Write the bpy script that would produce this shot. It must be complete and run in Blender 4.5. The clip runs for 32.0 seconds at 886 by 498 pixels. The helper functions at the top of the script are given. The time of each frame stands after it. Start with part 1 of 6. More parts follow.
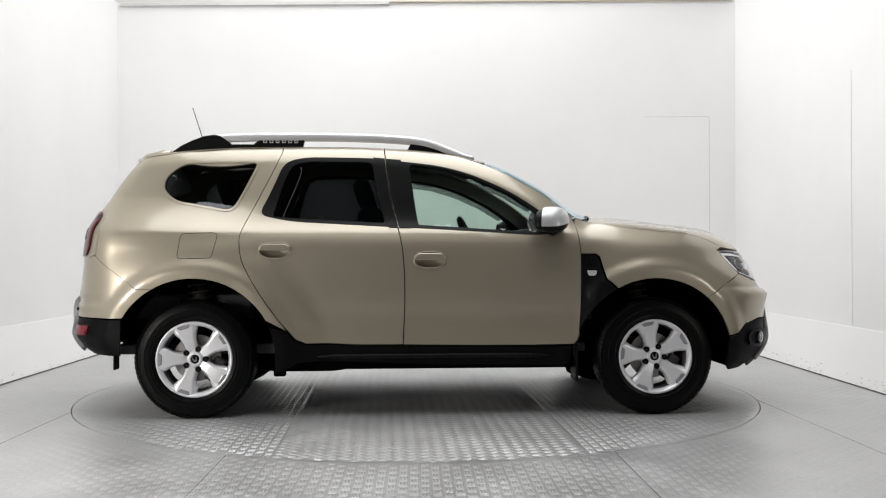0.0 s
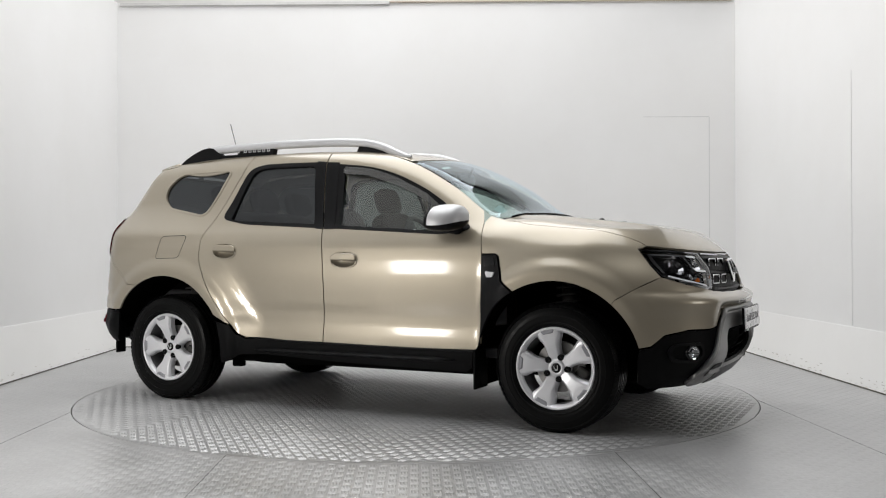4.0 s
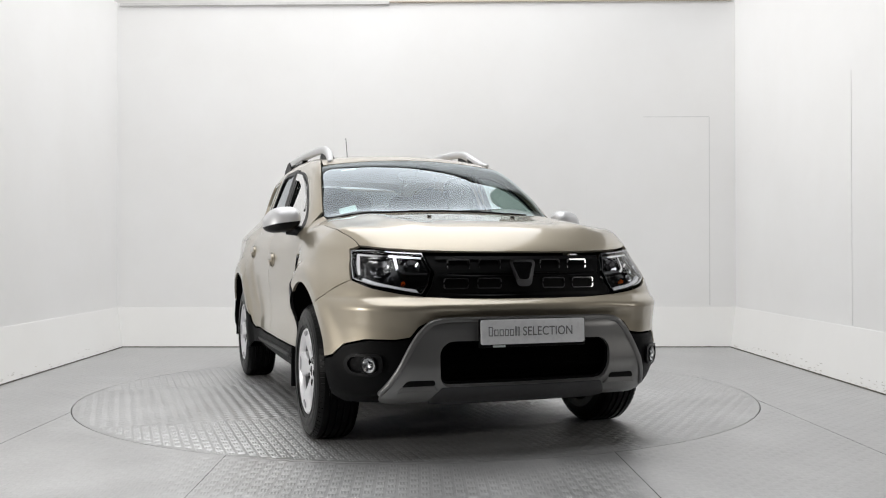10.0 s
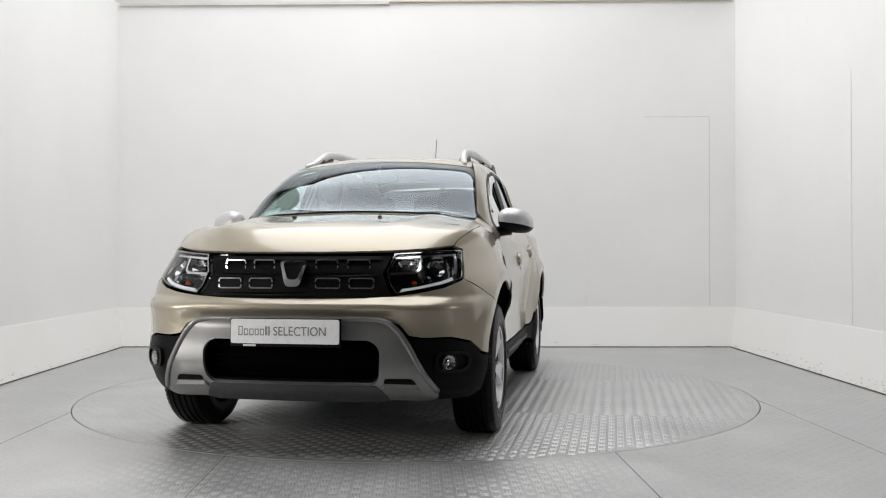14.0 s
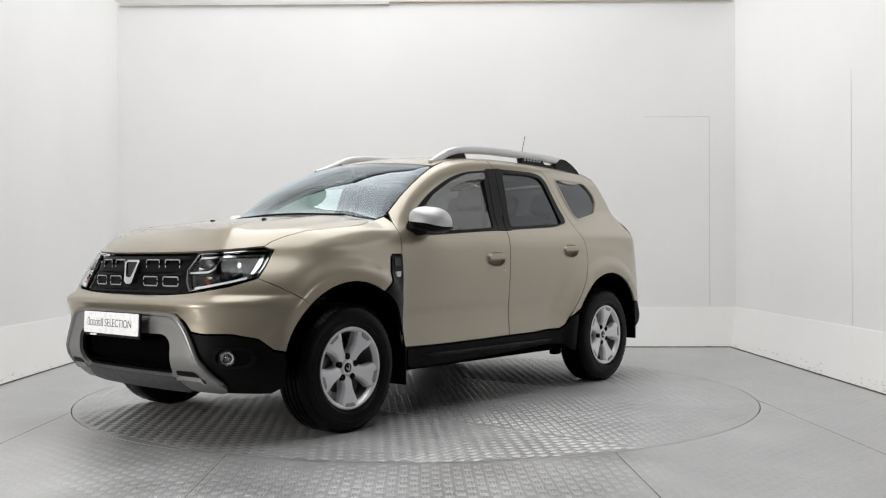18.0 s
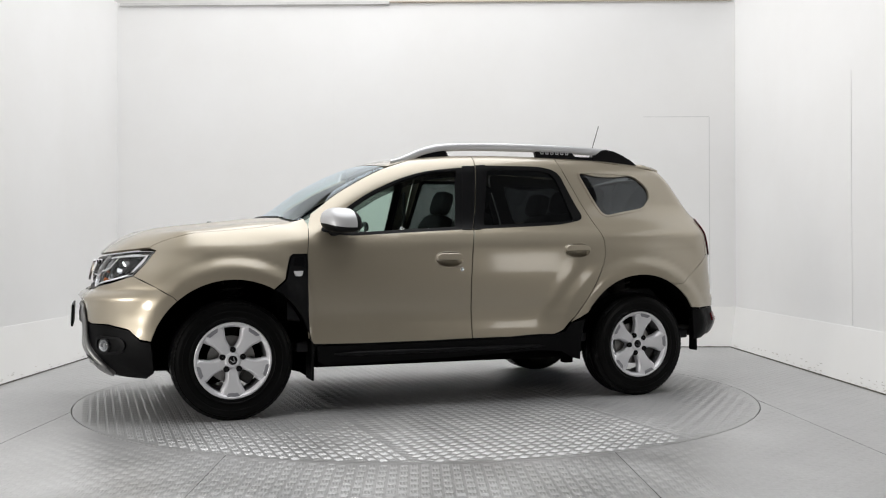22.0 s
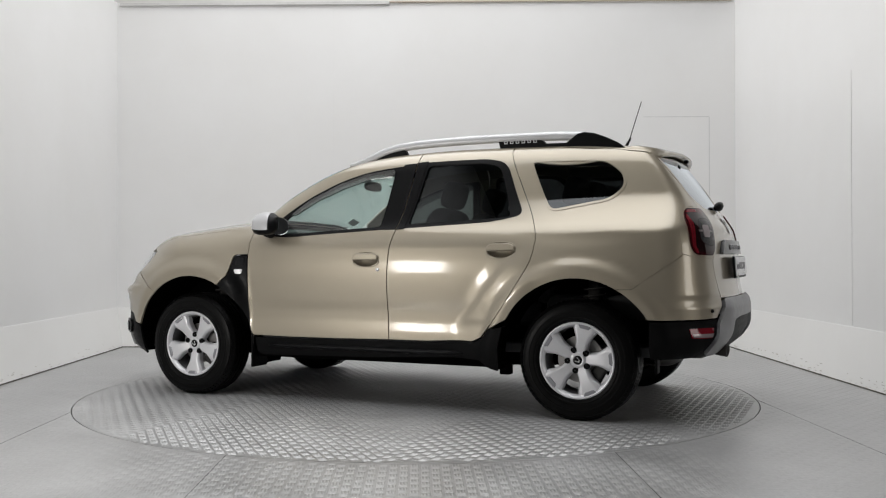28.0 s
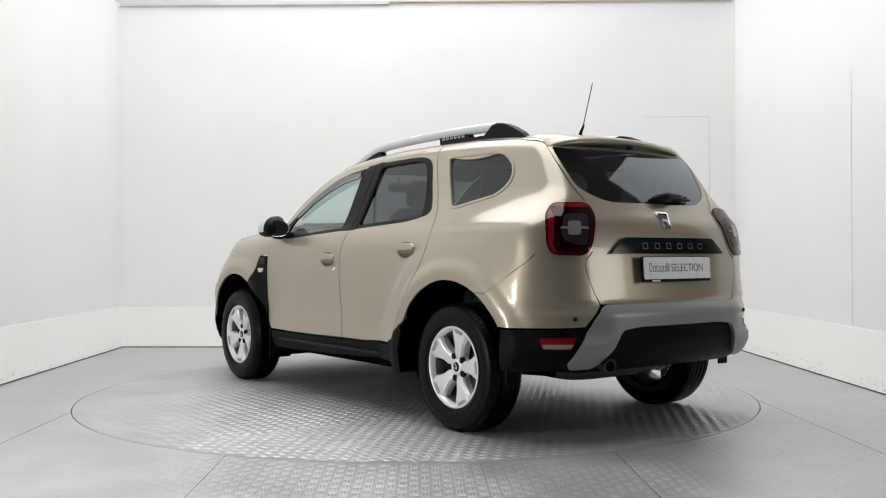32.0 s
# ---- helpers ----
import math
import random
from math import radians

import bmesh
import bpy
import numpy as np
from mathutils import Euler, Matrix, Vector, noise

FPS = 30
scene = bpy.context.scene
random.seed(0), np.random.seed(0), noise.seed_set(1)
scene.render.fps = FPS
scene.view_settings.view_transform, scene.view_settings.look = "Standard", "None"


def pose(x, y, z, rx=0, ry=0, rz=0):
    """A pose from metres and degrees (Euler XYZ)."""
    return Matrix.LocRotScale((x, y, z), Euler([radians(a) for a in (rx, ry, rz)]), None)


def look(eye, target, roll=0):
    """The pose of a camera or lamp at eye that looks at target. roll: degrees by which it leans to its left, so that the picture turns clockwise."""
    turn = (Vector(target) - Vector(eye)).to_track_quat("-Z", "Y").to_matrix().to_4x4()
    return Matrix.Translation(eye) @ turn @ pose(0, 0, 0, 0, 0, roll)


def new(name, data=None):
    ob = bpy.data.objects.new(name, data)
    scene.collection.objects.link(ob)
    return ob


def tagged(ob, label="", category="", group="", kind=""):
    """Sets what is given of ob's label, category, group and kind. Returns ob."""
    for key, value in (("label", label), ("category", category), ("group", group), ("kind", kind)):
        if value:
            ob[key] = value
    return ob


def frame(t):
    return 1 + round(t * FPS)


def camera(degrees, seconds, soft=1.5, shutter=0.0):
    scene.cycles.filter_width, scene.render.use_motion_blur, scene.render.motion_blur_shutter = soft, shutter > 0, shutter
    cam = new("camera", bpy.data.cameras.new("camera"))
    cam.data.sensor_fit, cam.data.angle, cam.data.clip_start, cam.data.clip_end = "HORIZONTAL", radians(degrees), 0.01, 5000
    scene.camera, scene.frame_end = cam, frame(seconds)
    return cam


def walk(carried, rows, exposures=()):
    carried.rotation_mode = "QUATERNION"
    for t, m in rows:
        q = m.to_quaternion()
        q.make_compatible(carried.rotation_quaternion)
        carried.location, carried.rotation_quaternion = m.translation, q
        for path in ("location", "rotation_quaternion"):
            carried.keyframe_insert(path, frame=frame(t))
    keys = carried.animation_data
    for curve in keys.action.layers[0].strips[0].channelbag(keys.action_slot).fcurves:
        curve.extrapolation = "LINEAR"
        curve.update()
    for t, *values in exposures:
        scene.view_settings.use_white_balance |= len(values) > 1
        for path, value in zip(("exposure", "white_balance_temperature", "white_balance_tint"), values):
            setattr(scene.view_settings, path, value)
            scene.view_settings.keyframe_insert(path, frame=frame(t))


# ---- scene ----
from mathutils.geometry import delaunay_2d_cdt
import functools

# ------------------------------------------------------------------ camera
EYE = Vector((0.0, -6.437, 0.9325))
CAM_YAW, CAM_PITCH, CAM_ROLL = -1.490, 0.421, -0.098
cam = camera(50.79, 32.0, 1.15)
CAM_POSE = Matrix.Translation(EYE) @ Euler((0, 0, radians(CAM_YAW))).to_matrix().to_4x4() @ Euler((radians(90 + CAM_PITCH), 0, 0)).to_matrix().to_4x4() @ Euler((0, 0, radians(CAM_ROLL))).to_matrix().to_4x4()
EXPOSURE = [(0, 0.09), (1, 0.10), (2, 0.03), (3, -0.17), (5, -0.02), (7, 0.08), (9, 0.05), (12, -0.09), (14, -0.07), (17, -0.09), (19, -0.07), (23, -0.05), (25, -0.06), (28, -0.34), (29, -0.19), (30, -0.19), (31, -0.08), (32, 0.06)]
walk(cam, [(0, CAM_POSE), (32.0, CAM_POSE)], EXPOSURE)

# ------------------------------------------------------------------ world and light
world = bpy.data.worlds.new("world")
scene.world = world
world.use_nodes = True
world.node_tree.nodes["Background"].inputs[0].default_value = (0.9, 0.95, 1.0, 1)
world.node_tree.nodes["Background"].inputs[1].default_value = 0.10


def area_light(name, m, sx, sy, power, colour, spread=180):
    d = bpy.data.lights.new(name, "AREA")
    d.shape, d.size, d.size_y, d.energy, d.color, d.spread = "RECTANGLE", sx, sy, power, colour, radians(spread)
    ob = new(name, d)
    ob.matrix_world = m
    return ob


CEIL_Z, HALL_Z = 3.56, 5.6      # top of the booth walls, and an added unseen ceiling above its open top
area_light("ceiling_lamp", pose(-0.2, -0.15, HALL_Z - 0.08), 5.2, 7.4, 418, (0.985, 0.99, 1.0))
area_light("side_lamp", look((-2.9, -3.15, 0.95), (0.3, 0.0, 0.6)), 0.55, 0.58, 30, (1.0, 0.97, 0.93))
area_light("side_lamp", look((2.95, -2.75, 1.08), (-0.3, 0.0, 0.6)), 0.7, 0.8, 7, (1.0, 0.97, 0.93))


# ------------------------------------------------------------------ materials
def nodes_of(name):
    m = bpy.data.materials.new(name)
    m.use_nodes = True
    nt = m.node_tree
    return m, nt, nt.nodes["Principled BSDF"]


def link(nt, a, b):
    nt.links.new(a, b)


def coord(nt, scale=1.0, kind="Object"):
    tc = nt.nodes.new("ShaderNodeTexCoord")
    mp = nt.nodes.new("ShaderNodeMapping")
    mp.inputs["Scale"].default_value = (scale, scale, scale) if isinstance(scale, (int, float)) else scale
    link(nt, tc.outputs[kind], mp.inputs[0])
    return mp.outputs[0]


def noise_tex(nt, vec, scale, detail=4, rough=0.55):
    n = nt.nodes.new("ShaderNodeTexNoise")
    n.inputs["Scale"].default_value, n.inputs["Detail"].default_value, n.inputs["Roughness"].default_value = scale, detail, rough
    link(nt, vec, n.inputs["Vector"])
    return n.outputs["Fac"]


def ramp(nt, fac, stops):
    r = nt.nodes.new("ShaderNodeValToRGB")
    e = r.color_ramp.elements
    while len(e) < len(stops):
        e.new(0.5)
    for el, (p, c) in zip(e, stops):
        el.position, el.color = p, (*c, 1) if len(c) == 3 else c
    link(nt, fac, r.inputs[0])
    return r.outputs[0]


def grey(v):
    return (v, v, v)


def bump(nt, b, height, strength, dist=0.002):
    n = nt.nodes.new("ShaderNodeBump")
    n.inputs["Strength"].default_value, n.inputs["Distance"].default_value = strength, dist
    link(nt, height, n.inputs["Height"])
    link(nt, n.outputs[0], b.inputs["Normal"])


def simple(name, col, rough=0.5, metal=0.0, var=0.06, scale=30, bumpy=0.0, coat=0.0, spec=0.5, rvar=0.08):
    """A plain surface with mottled colour and gloss at two scales, and fine relief."""
    m, nt, b = nodes_of(name)
    v = coord(nt)
    n1, n2 = noise_tex(nt, v, scale), noise_tex(nt, v, scale * 0.12, 2)
    mix = nt.nodes.new("ShaderNodeMath")
    mix.operation = "ADD"
    link(nt, n1, mix.inputs[0])
    link(nt, n2, mix.inputs[1])
    half = nt.nodes.new("ShaderNodeMath")
    half.operation = "MULTIPLY"
    half.inputs[1].default_value = 0.5
    link(nt, mix.outputs[0], half.inputs[0])
    lo, hi = [max(0, c * (1 - var)) for c in col], [min(1, c * (1 + var)) for c in col]
    link(nt, ramp(nt, half.outputs[0], [(0.3, lo), (0.7, hi)]), b.inputs["Base Color"])
    r = ramp(nt, n1, [(0.3, grey(max(0.02, rough - rvar))), (0.7, grey(min(1, rough + rvar)))])
    link(nt, r, b.inputs["Roughness"])
    b.inputs["Metallic"].default_value = metal
    b.inputs["Coat Weight"].default_value = coat
    b.inputs["Specular IOR Level"].default_value = spec
    if bumpy:
        bump(nt, b, noise_tex(nt, v, scale * 6, 3), bumpy, 0.001)
    return m


def wall_paint(name, col):
    """White emulsion with faint clouds, roller stipple and scuffs near the foot."""
    m, nt, b = nodes_of(name)
    v = coord(nt)
    cloud = noise_tex(nt, v, 0.9, 6, 0.62)
    link(nt, ramp(nt, cloud, [(0.25, [c * q for c, q in zip(col, (0.955, 0.95, 0.942))]), (0.7, col)]), b.inputs["Base Color"])
    b.inputs["Roughness"].default_value = 0.36
    b.inputs["Specular IOR Level"].default_value = 0.4
    bump(nt, b, noise_tex(nt, v, 260, 3), 0.08, 0.001)
    return m


def tread_plate(name, base):
    """Worn aluminium tread plate: grey oxide, scratches and grime."""
    m, nt, b = nodes_of(name)
    v = coord(nt)
    fine, broad = noise_tex(nt, v, 55, 5, 0.7), noise_tex(nt, v, 2.2, 4)
    mixc = nt.nodes.new("ShaderNodeMix")
    mixc.data_type, mixc.blend_type = "RGBA", "MULTIPLY"
    mixc.inputs["Factor"].default_value = 1.0
    link(nt, ramp(nt, fine, [(0.25, grey(base * 0.86)), (0.75, grey(base * 1.1))]), mixc.inputs["A"])
    link(nt, ramp(nt, broad, [(0.3, grey(0.82)), (0.7, grey(1.0))]), mixc.inputs["B"])
    link(nt, mixc.outputs["Result"], b.inputs["Base Color"])
    b.inputs["Metallic"].default_value = 0.55
    link(nt, ramp(nt, broad, [(0.3, grey(0.30)), (0.75, grey(0.42))]), b.inputs["Roughness"])
    bump(nt, b, fine, 0.05, 0.001)
    return m


M_WALL = wall_paint("white_wall_paint", (0.86, 0.857, 0.852))
M_SKIRT = wall_paint("white_skirt_paint", (0.86, 0.855, 0.84))
M_DARK = simple("dark_unseen_hall", (0.055, 0.054, 0.055), 0.8, scale=3)
M_FLOOR = tread_plate("tread_plate_floor", 0.55)
M_DISC = tread_plate("tread_plate_disc", 0.50)
M_RIB = tread_plate("tread_plate_ribs", 0.58)
M_PALESEAM = simple("pale_seam", (0.825, 0.82, 0.81), 0.7)
M_TRIM = simple("beige_trim", (0.55, 0.48, 0.40), 0.6)
M_GAP = simple("dark_joint", (0.02, 0.02, 0.02), 0.9)
M_SEAM = simple("grey_seam", (0.64, 0.64, 0.63), 0.7)
M_HALLFLOOR = simple("dark_unseen_floor", (0.055, 0.054, 0.052), 0.6, scale=8, var=0.25)
M_HALLPALE = simple("pale_unseen_hall", (0.72, 0.71, 0.69), 0.8, scale=3)
M_HALLGREY = simple("grey_unseen_hall", (0.30, 0.295, 0.29), 0.8, scale=3)
M_LEDGE = simple("grey_white_ledge", (0.62, 0.61, 0.60), 0.6, var=0.12)
M_CHIP = simple("chipped_paint", (0.58, 0.56, 0.52), 0.8, var=0.3)
M_GRIME = simple("brown_grime", (0.10, 0.088, 0.072), 0.9, var=0.3)


# ------------------------------------------------------------------ mesh helpers
def mesh_from(name, verts, faces, mat, smooth=False):
    me = bpy.data.meshes.new(name)
    me.from_pydata([tuple(v) for v in verts], [], [tuple(f) for f in faces])
    me.materials.append(mat)
    if smooth:
        me.polygons.foreach_set("use_smooth", [True] * len(me.polygons))
    me.update()
    return me


def part(name, bm, material, parent=None, label="", smooth=False):
    """Links a bmesh, or a ready mesh, as one object under a thing or a part."""
    if isinstance(bm, bmesh.types.BMesh):
        me = bpy.data.meshes.new(name)
        bm.to_mesh(me)
        bm.free()
        me.materials.append(material)
        if smooth:
            me.polygons.foreach_set("use_smooth", [True] * len(me.polygons))
    else:
        me = bm
    ob = new(name, me)
    if parent:
        ob.parent = parent
    if label:
        ob["label"] = label
    return ob


def box_bm(x0, x1, y0, y1, z0, z1, bevel=0.0, seg=2, bm=None):
    bm = bm or bmesh.new()
    r = bmesh.ops.create_cube(bm, size=1.0)
    vs = r["verts"]
    bmesh.ops.scale(bm, vec=(x1 - x0, y1 - y0, z1 - z0), verts=vs)
    bmesh.ops.translate(bm, vec=((x0 + x1) / 2, (y0 + y1) / 2, (z0 + z1) / 2), verts=vs)
    if bevel:
        es = list({e for v in vs for e in v.link_edges})
        bmesh.ops.bevel(bm, geom=es, offset=bevel, segments=seg, affect="EDGES", profile=0.5)
    return bm


def prism(name, outline, z0, z1, mat):
    """A vertical prism over an (x, y) outline."""
    n = len(outline)
    vs = [(x, y, z0) for x, y in outline] + [(x, y, z1) for x, y in outline]
    fs = [list(range(n))[::-1], list(range(n, 2 * n))] + [(i, (i + 1) % n, n + (i + 1) % n, n + i) for i in range(n)]
    return mesh_from(name, vs, fs, mat)


# ------------------------------------------------------------------ the booth
FL, FR = Vector((-3.038, 3.225)), Vector((3.161, 2.956))      # foot of the back wall
NL, NR = Vector((-3.006, -3.6)), Vector((3.09, -0.9))         # near ends of the side walls
SKIRT_H, SKIRT_IN, WALL_T = 0.405, 0.075, 0.12


def wall_slab(name, a, b, inward, label):
    """A wall with a sloping skirt at its foot, from a to b; inward is the side of the room."""
    d = (b - a).normalized()
    n = Vector((-d.y, d.x)) * inward
    prof = [(0.0, 0.0), (-SKIRT_IN, SKIRT_H), (-SKIRT_IN - 0.006, SKIRT_H), (-SKIRT_IN - 0.006, CEIL_Z), (-SKIRT_IN - WALL_T, CEIL_Z), (-SKIRT_IN - WALL_T, 0.0)]
    a2, b2 = a - d * 0.2, b + d * 0.2
    up = [(a2.x + n.x * o, a2.y + n.y * o, z) for o, z in prof] + [(b2.x + n.x * o, b2.y + n.y * o, z) for o, z in prof]
    k = len(prof)
    fs = [(i, (i + 1) % k, k + (i + 1) % k, k + i) for i in range(k)] + [list(range(k)), list(range(k, 2 * k))[::-1]]
    me = mesh_from(name, up, fs, M_WALL)
    me.materials.append(M_SKIRT)
    me.polygons[0].material_index = 1
    bm = bmesh.new()
    bm.from_mesh(me)
    bmesh.ops.recalc_face_normals(bm, faces=bm.faces)
    bm.to_mesh(me)
    bm.free()
    return tagged(part(name, me, None), label, "wall", kind="structure")


wall_north = wall_slab("wall_north", FL, FR, -1, "white painted booth wall with a sloping white skirt")
wall_west = wall_slab("wall_west", NL, FL, -1, "white painted booth side wall with a sloping skirt")
wall_east = wall_slab("wall_east", NR, FR, 1, "white painted booth side wall with a sloping skirt")
# ------------------------------------------------------------------ the car's skin
# x forward from the middle of the wheelbase, y to its left, z up from the ground
def lut(*pairs):
    """A smooth curve through a few design points."""
    xs, ys = np.array([p[0] for p in pairs], float), np.array([p[1] for p in pairs], float)
    h, d = np.diff(xs), np.diff(ys) / np.diff(xs)
    m = np.r_[d[0], np.where(d[:-1] * d[1:] > 0, 2 * d[:-1] * d[1:] / (d[:-1] + d[1:] + 1e-12), 0), d[-1]]

    def at(x):
        x = np.clip(x, xs[0], xs[-1])
        i = np.clip(np.searchsorted(xs, x) - 1, 0, len(h) - 1)
        t = (x - xs[i]) / h[i]
        return (1 + 2 * t) * (1 - t) ** 2 * ys[i] + t * (1 - t) ** 2 * h[i] * m[i] + t * t * (3 - 2 * t) * ys[i + 1] + t * t * (t - 1) * h[i] * m[i + 1]
    return at


def step(a, b, x):
    t = np.clip((x - a) / (b - a), 0, 1)
    return t * t * (3 - 2 * t)


def smax(a, b, k):
    h = np.clip(k - np.abs(a - b), 0, None)
    return np.maximum(a, b) + h * h / (4 * k)


WB = 1.3365
AXLE_Z = 0.335
SIDE = lut((0.15, 0.80), (0.36, 0.838), (0.42, 0.842), (0.47, 0.841), (0.53, 0.836), (0.58, 0.837), (0.67, 0.846), (0.85, 0.856), (0.98, 0.848), (1.06, 0.822), (1.13, 0.775), (1.18, 0.752), (1.32, 0.704), (1.45, 0.660), (1.56, 0.620), (1.70, 0.56))
TOP = lut((-2.3, 1.40), (-1.9, 1.555), (-1.6, 1.600), (-1.1, 1.628), (-0.5, 1.632), (-0.1, 1.620), (0.2, 1.590), (0.45, 1.529), (0.75, 1.388), (1.03, 1.198), (1.08, 1.180), (1.25, 1.164), (1.45, 1.140), (1.65, 1.117), (1.85, 1.086), (1.98, 1.048), (2.06, 0.985), (2.3, 0.78))
FRONT = lut((0.15, 1.86), (0.24, 1.99), (0.30, 2.075), (0.44, 2.152), (0.54, 2.148), (0.60, 2.151), (0.66, 2.164), (0.695, 2.173), (0.716, 2.156), (0.745, 2.110), (0.85, 2.095), (0.95, 2.055), (1.02, 1.99), (1.15, 1.85))
REAR = lut((0.15, -1.80), (0.32, -1.98), (0.42, -2.11), (0.52, -2.155), (0.64, -2.155), (0.70, -2.115), (0.80, -2.100), (0.95, -2.085), (1.08, -2.060), (1.18, -2.000), (1.30, -1.925), (1.45, -1.825), (1.56, -1.745), (1.66, -1.68))


def skin(x, y, z):
    """Below zero inside the car's outer skin."""
    a = np.abs(y)
    s = SIDE(z) - 0.005 * np.clip(np.abs(x) - 0.2, 0, 3) ** 2
    green = step(1.10, 1.30, z)
    s = s - green * (0.030 * np.clip(-x - 0.3, 0, 3) ** 2)
    for cx, amt, top in ((WB, 0.062, 0.76), (-WB, 0.058, 0.76)):
        r = np.sqrt((x - cx) ** 2 + (z - AXLE_Z) ** 2)
        s = s + (0.68 * amt * (1 - step(0.50, top + 0.03, r)) * (step(0.86, 1.06, x) if cx > 0 else 1.0) + 0.40 * amt * (1 - step(0.515, 0.605, r)) * (step(0.86, 1.0, x) if cx > 0 else 1.0)) * (1 - step(0.95, 1.12, z))
    s = s + 0.020 * np.exp(-((z - 1.09) / 0.07) ** 2) * step(-0.9, -1.4, x)
    s = s - 0.06 * np.clip(x - 1.6, 0, 1) ** 2 - 0.12 * np.clip(-x - 1.6, 0, 1) ** 2
    d = -0.779 * (x + 0.80) - 0.627 * (z - 0.755)
    s = s + 0.008 * step(-0.032, 0.032, d) * step(0.49, 0.57, z) * (1 - step(0.86, 0.97, z)) * step(-1.13, -0.98, x)
    side = a - s
    hood = step(0.9, 1.15, x)
    crown = 0.038 * (a / 0.6) ** 2 * (1 - hood) + hood * (0.040 * (a / 0.7) ** 2 - 0.014 * np.exp(-((a - 0.47 + 0.08 * (x - 1.5)) / 0.085) ** 2) * step(2.0, 1.7, x))
    top = z - (TOP(x + (0.20 - 0.14 * hood) * a * a) - crown)
    up = step(0.74, 0.97, z)
    bow = (0.13 + 0.16 * up) * a ** 2 + 2.0 * np.clip(a - 0.55 + 0.05 * up, 0, 1) ** 2
    groove = 0.030 * np.exp(-((z - 0.655) / 0.030) ** 2) * (1 - step(0.40, 0.58, a))
    front = x - (FRONT(z) - bow - groove)
    rbow = 0.13 * a ** 2 + 1.3 * np.clip(a - 0.55, 0, 1) ** 2
    ledge = 0.032 * (1 - step(0.655, 0.715, z)) * step(0.46, 0.56, z) * step(0.45, 0.62, a)
    rear = (REAR(z) + rbow + ledge) - x
    f = smax(side, top, 0.10)
    f = smax(f, front, 0.10)
    return smax(f, rear, 0.09)


def cast(o, d, far):
    """Distance along rays from inside to the skin."""
    lo, hi = np.zeros(len(o)), np.full(len(o), float(far))
    for _ in range(19):
        m = (lo + hi) / 2
        p = o + d * m[:, None]
        ins = skin(p[:, 0], p[:, 1], p[:, 2]) < 0
        lo, hi = np.where(ins, m, lo), np.where(ins, hi, m)
    return (lo + hi) / 2


def normal_at(p):
    e = 0.004
    g = np.stack([skin(*(p + np.eye(3)[i] * e).T) - skin(*(p - np.eye(3)[i] * e).T) for i in range(3)], -1)
    return g / np.linalg.norm(g, axis=1, keepdims=True)


MID_Z, CX = 0.75, 1.2


@functools.lru_cache(maxsize=None)
def q3(x=None, y=None, z=None, s=1):
    """The skin's point over the two coordinates given; s picks the left (1) or front half."""
    if y is None:
        o, d, far = (x, 0, z), (0, s, 0), 1.3
    elif z is None:
        o, d, far = (x, y, 0.4), (0, 0, 1), 1.6
    else:
        o, d, far = (s * 1.2, y, z), (s, 0, 0), 1.3
    o, d = np.array(o, float), np.array(d, float)
    lo, hi = 0.0, far
    for _ in range(3):
        k = np.linspace(lo, hi, 81)
        p = o + d * k[:, None]
        out = np.nonzero(skin(p[:, 0], p[:, 1], p[:, 2]) >= 0)[0]
        i = max(1, int(out[0])) if len(out) else 80
        lo, hi = k[i - 1], k[i]
    return o + d * (lo + hi) / 2


def sv(x, z, s=1):
    return q3(x=x, z=z, s=s)


def tv(x, y):
    return q3(x=x, y=y)


def fv(y, z):
    return q3(y=y, z=z, s=1)


def rv(y, z):
    return q3(y=y, z=z, s=-1)


def to_param(kind, p):
    x, y, z = p
    if kind == "ax":
        return (x, 0.85 * math.atan2(z - MID_Z, y))
    if kind == "front":
        return (0.85 * math.atan2(y, x - CX), z)
    if kind == "hood":
        return (0.85 * math.atan2(z - 0.55, x - 1.0), y)
    if kind == "corner":
        return (0.85 * math.atan2(y, -(x + CX)), 0.85 * math.atan2(z - 0.9, math.hypot(x + CX, y)))
    return (0.85 * math.atan2(y, -(x + CX)), z)


def from_param(kind, uv):
    u, v = uv[:, 0], uv[:, 1]
    if kind == "ax":
        a = v / 0.85
        o, d = np.stack([u, 0 * u, 0 * u + MID_Z], -1), np.stack([0 * u, np.cos(a), np.sin(a)], -1)
    elif kind == "hood":
        a = u / 0.85
        o, d = np.stack([0 * u + 1.0, v, 0 * u + 0.55], -1), np.stack([np.cos(a), 0 * u, np.sin(a)], -1)
    elif kind == "corner":
        a, e = u / 0.85, v / 0.85
        o, d = np.stack([0 * u - CX, 0 * u, 0 * u + 0.9], -1), np.stack([-np.cos(a) * np.cos(e), np.sin(a) * np.cos(e), np.sin(e)], -1)
    else:
        a, s = u / 0.85, (1 if kind == "front" else -1)
        o, d = np.stack([0 * u + s * CX, 0 * u, v], -1), np.stack([s * np.cos(a), np.sin(a), 0 * u], -1)
    return o + d * cast(o, d, 1.7)[:, None]


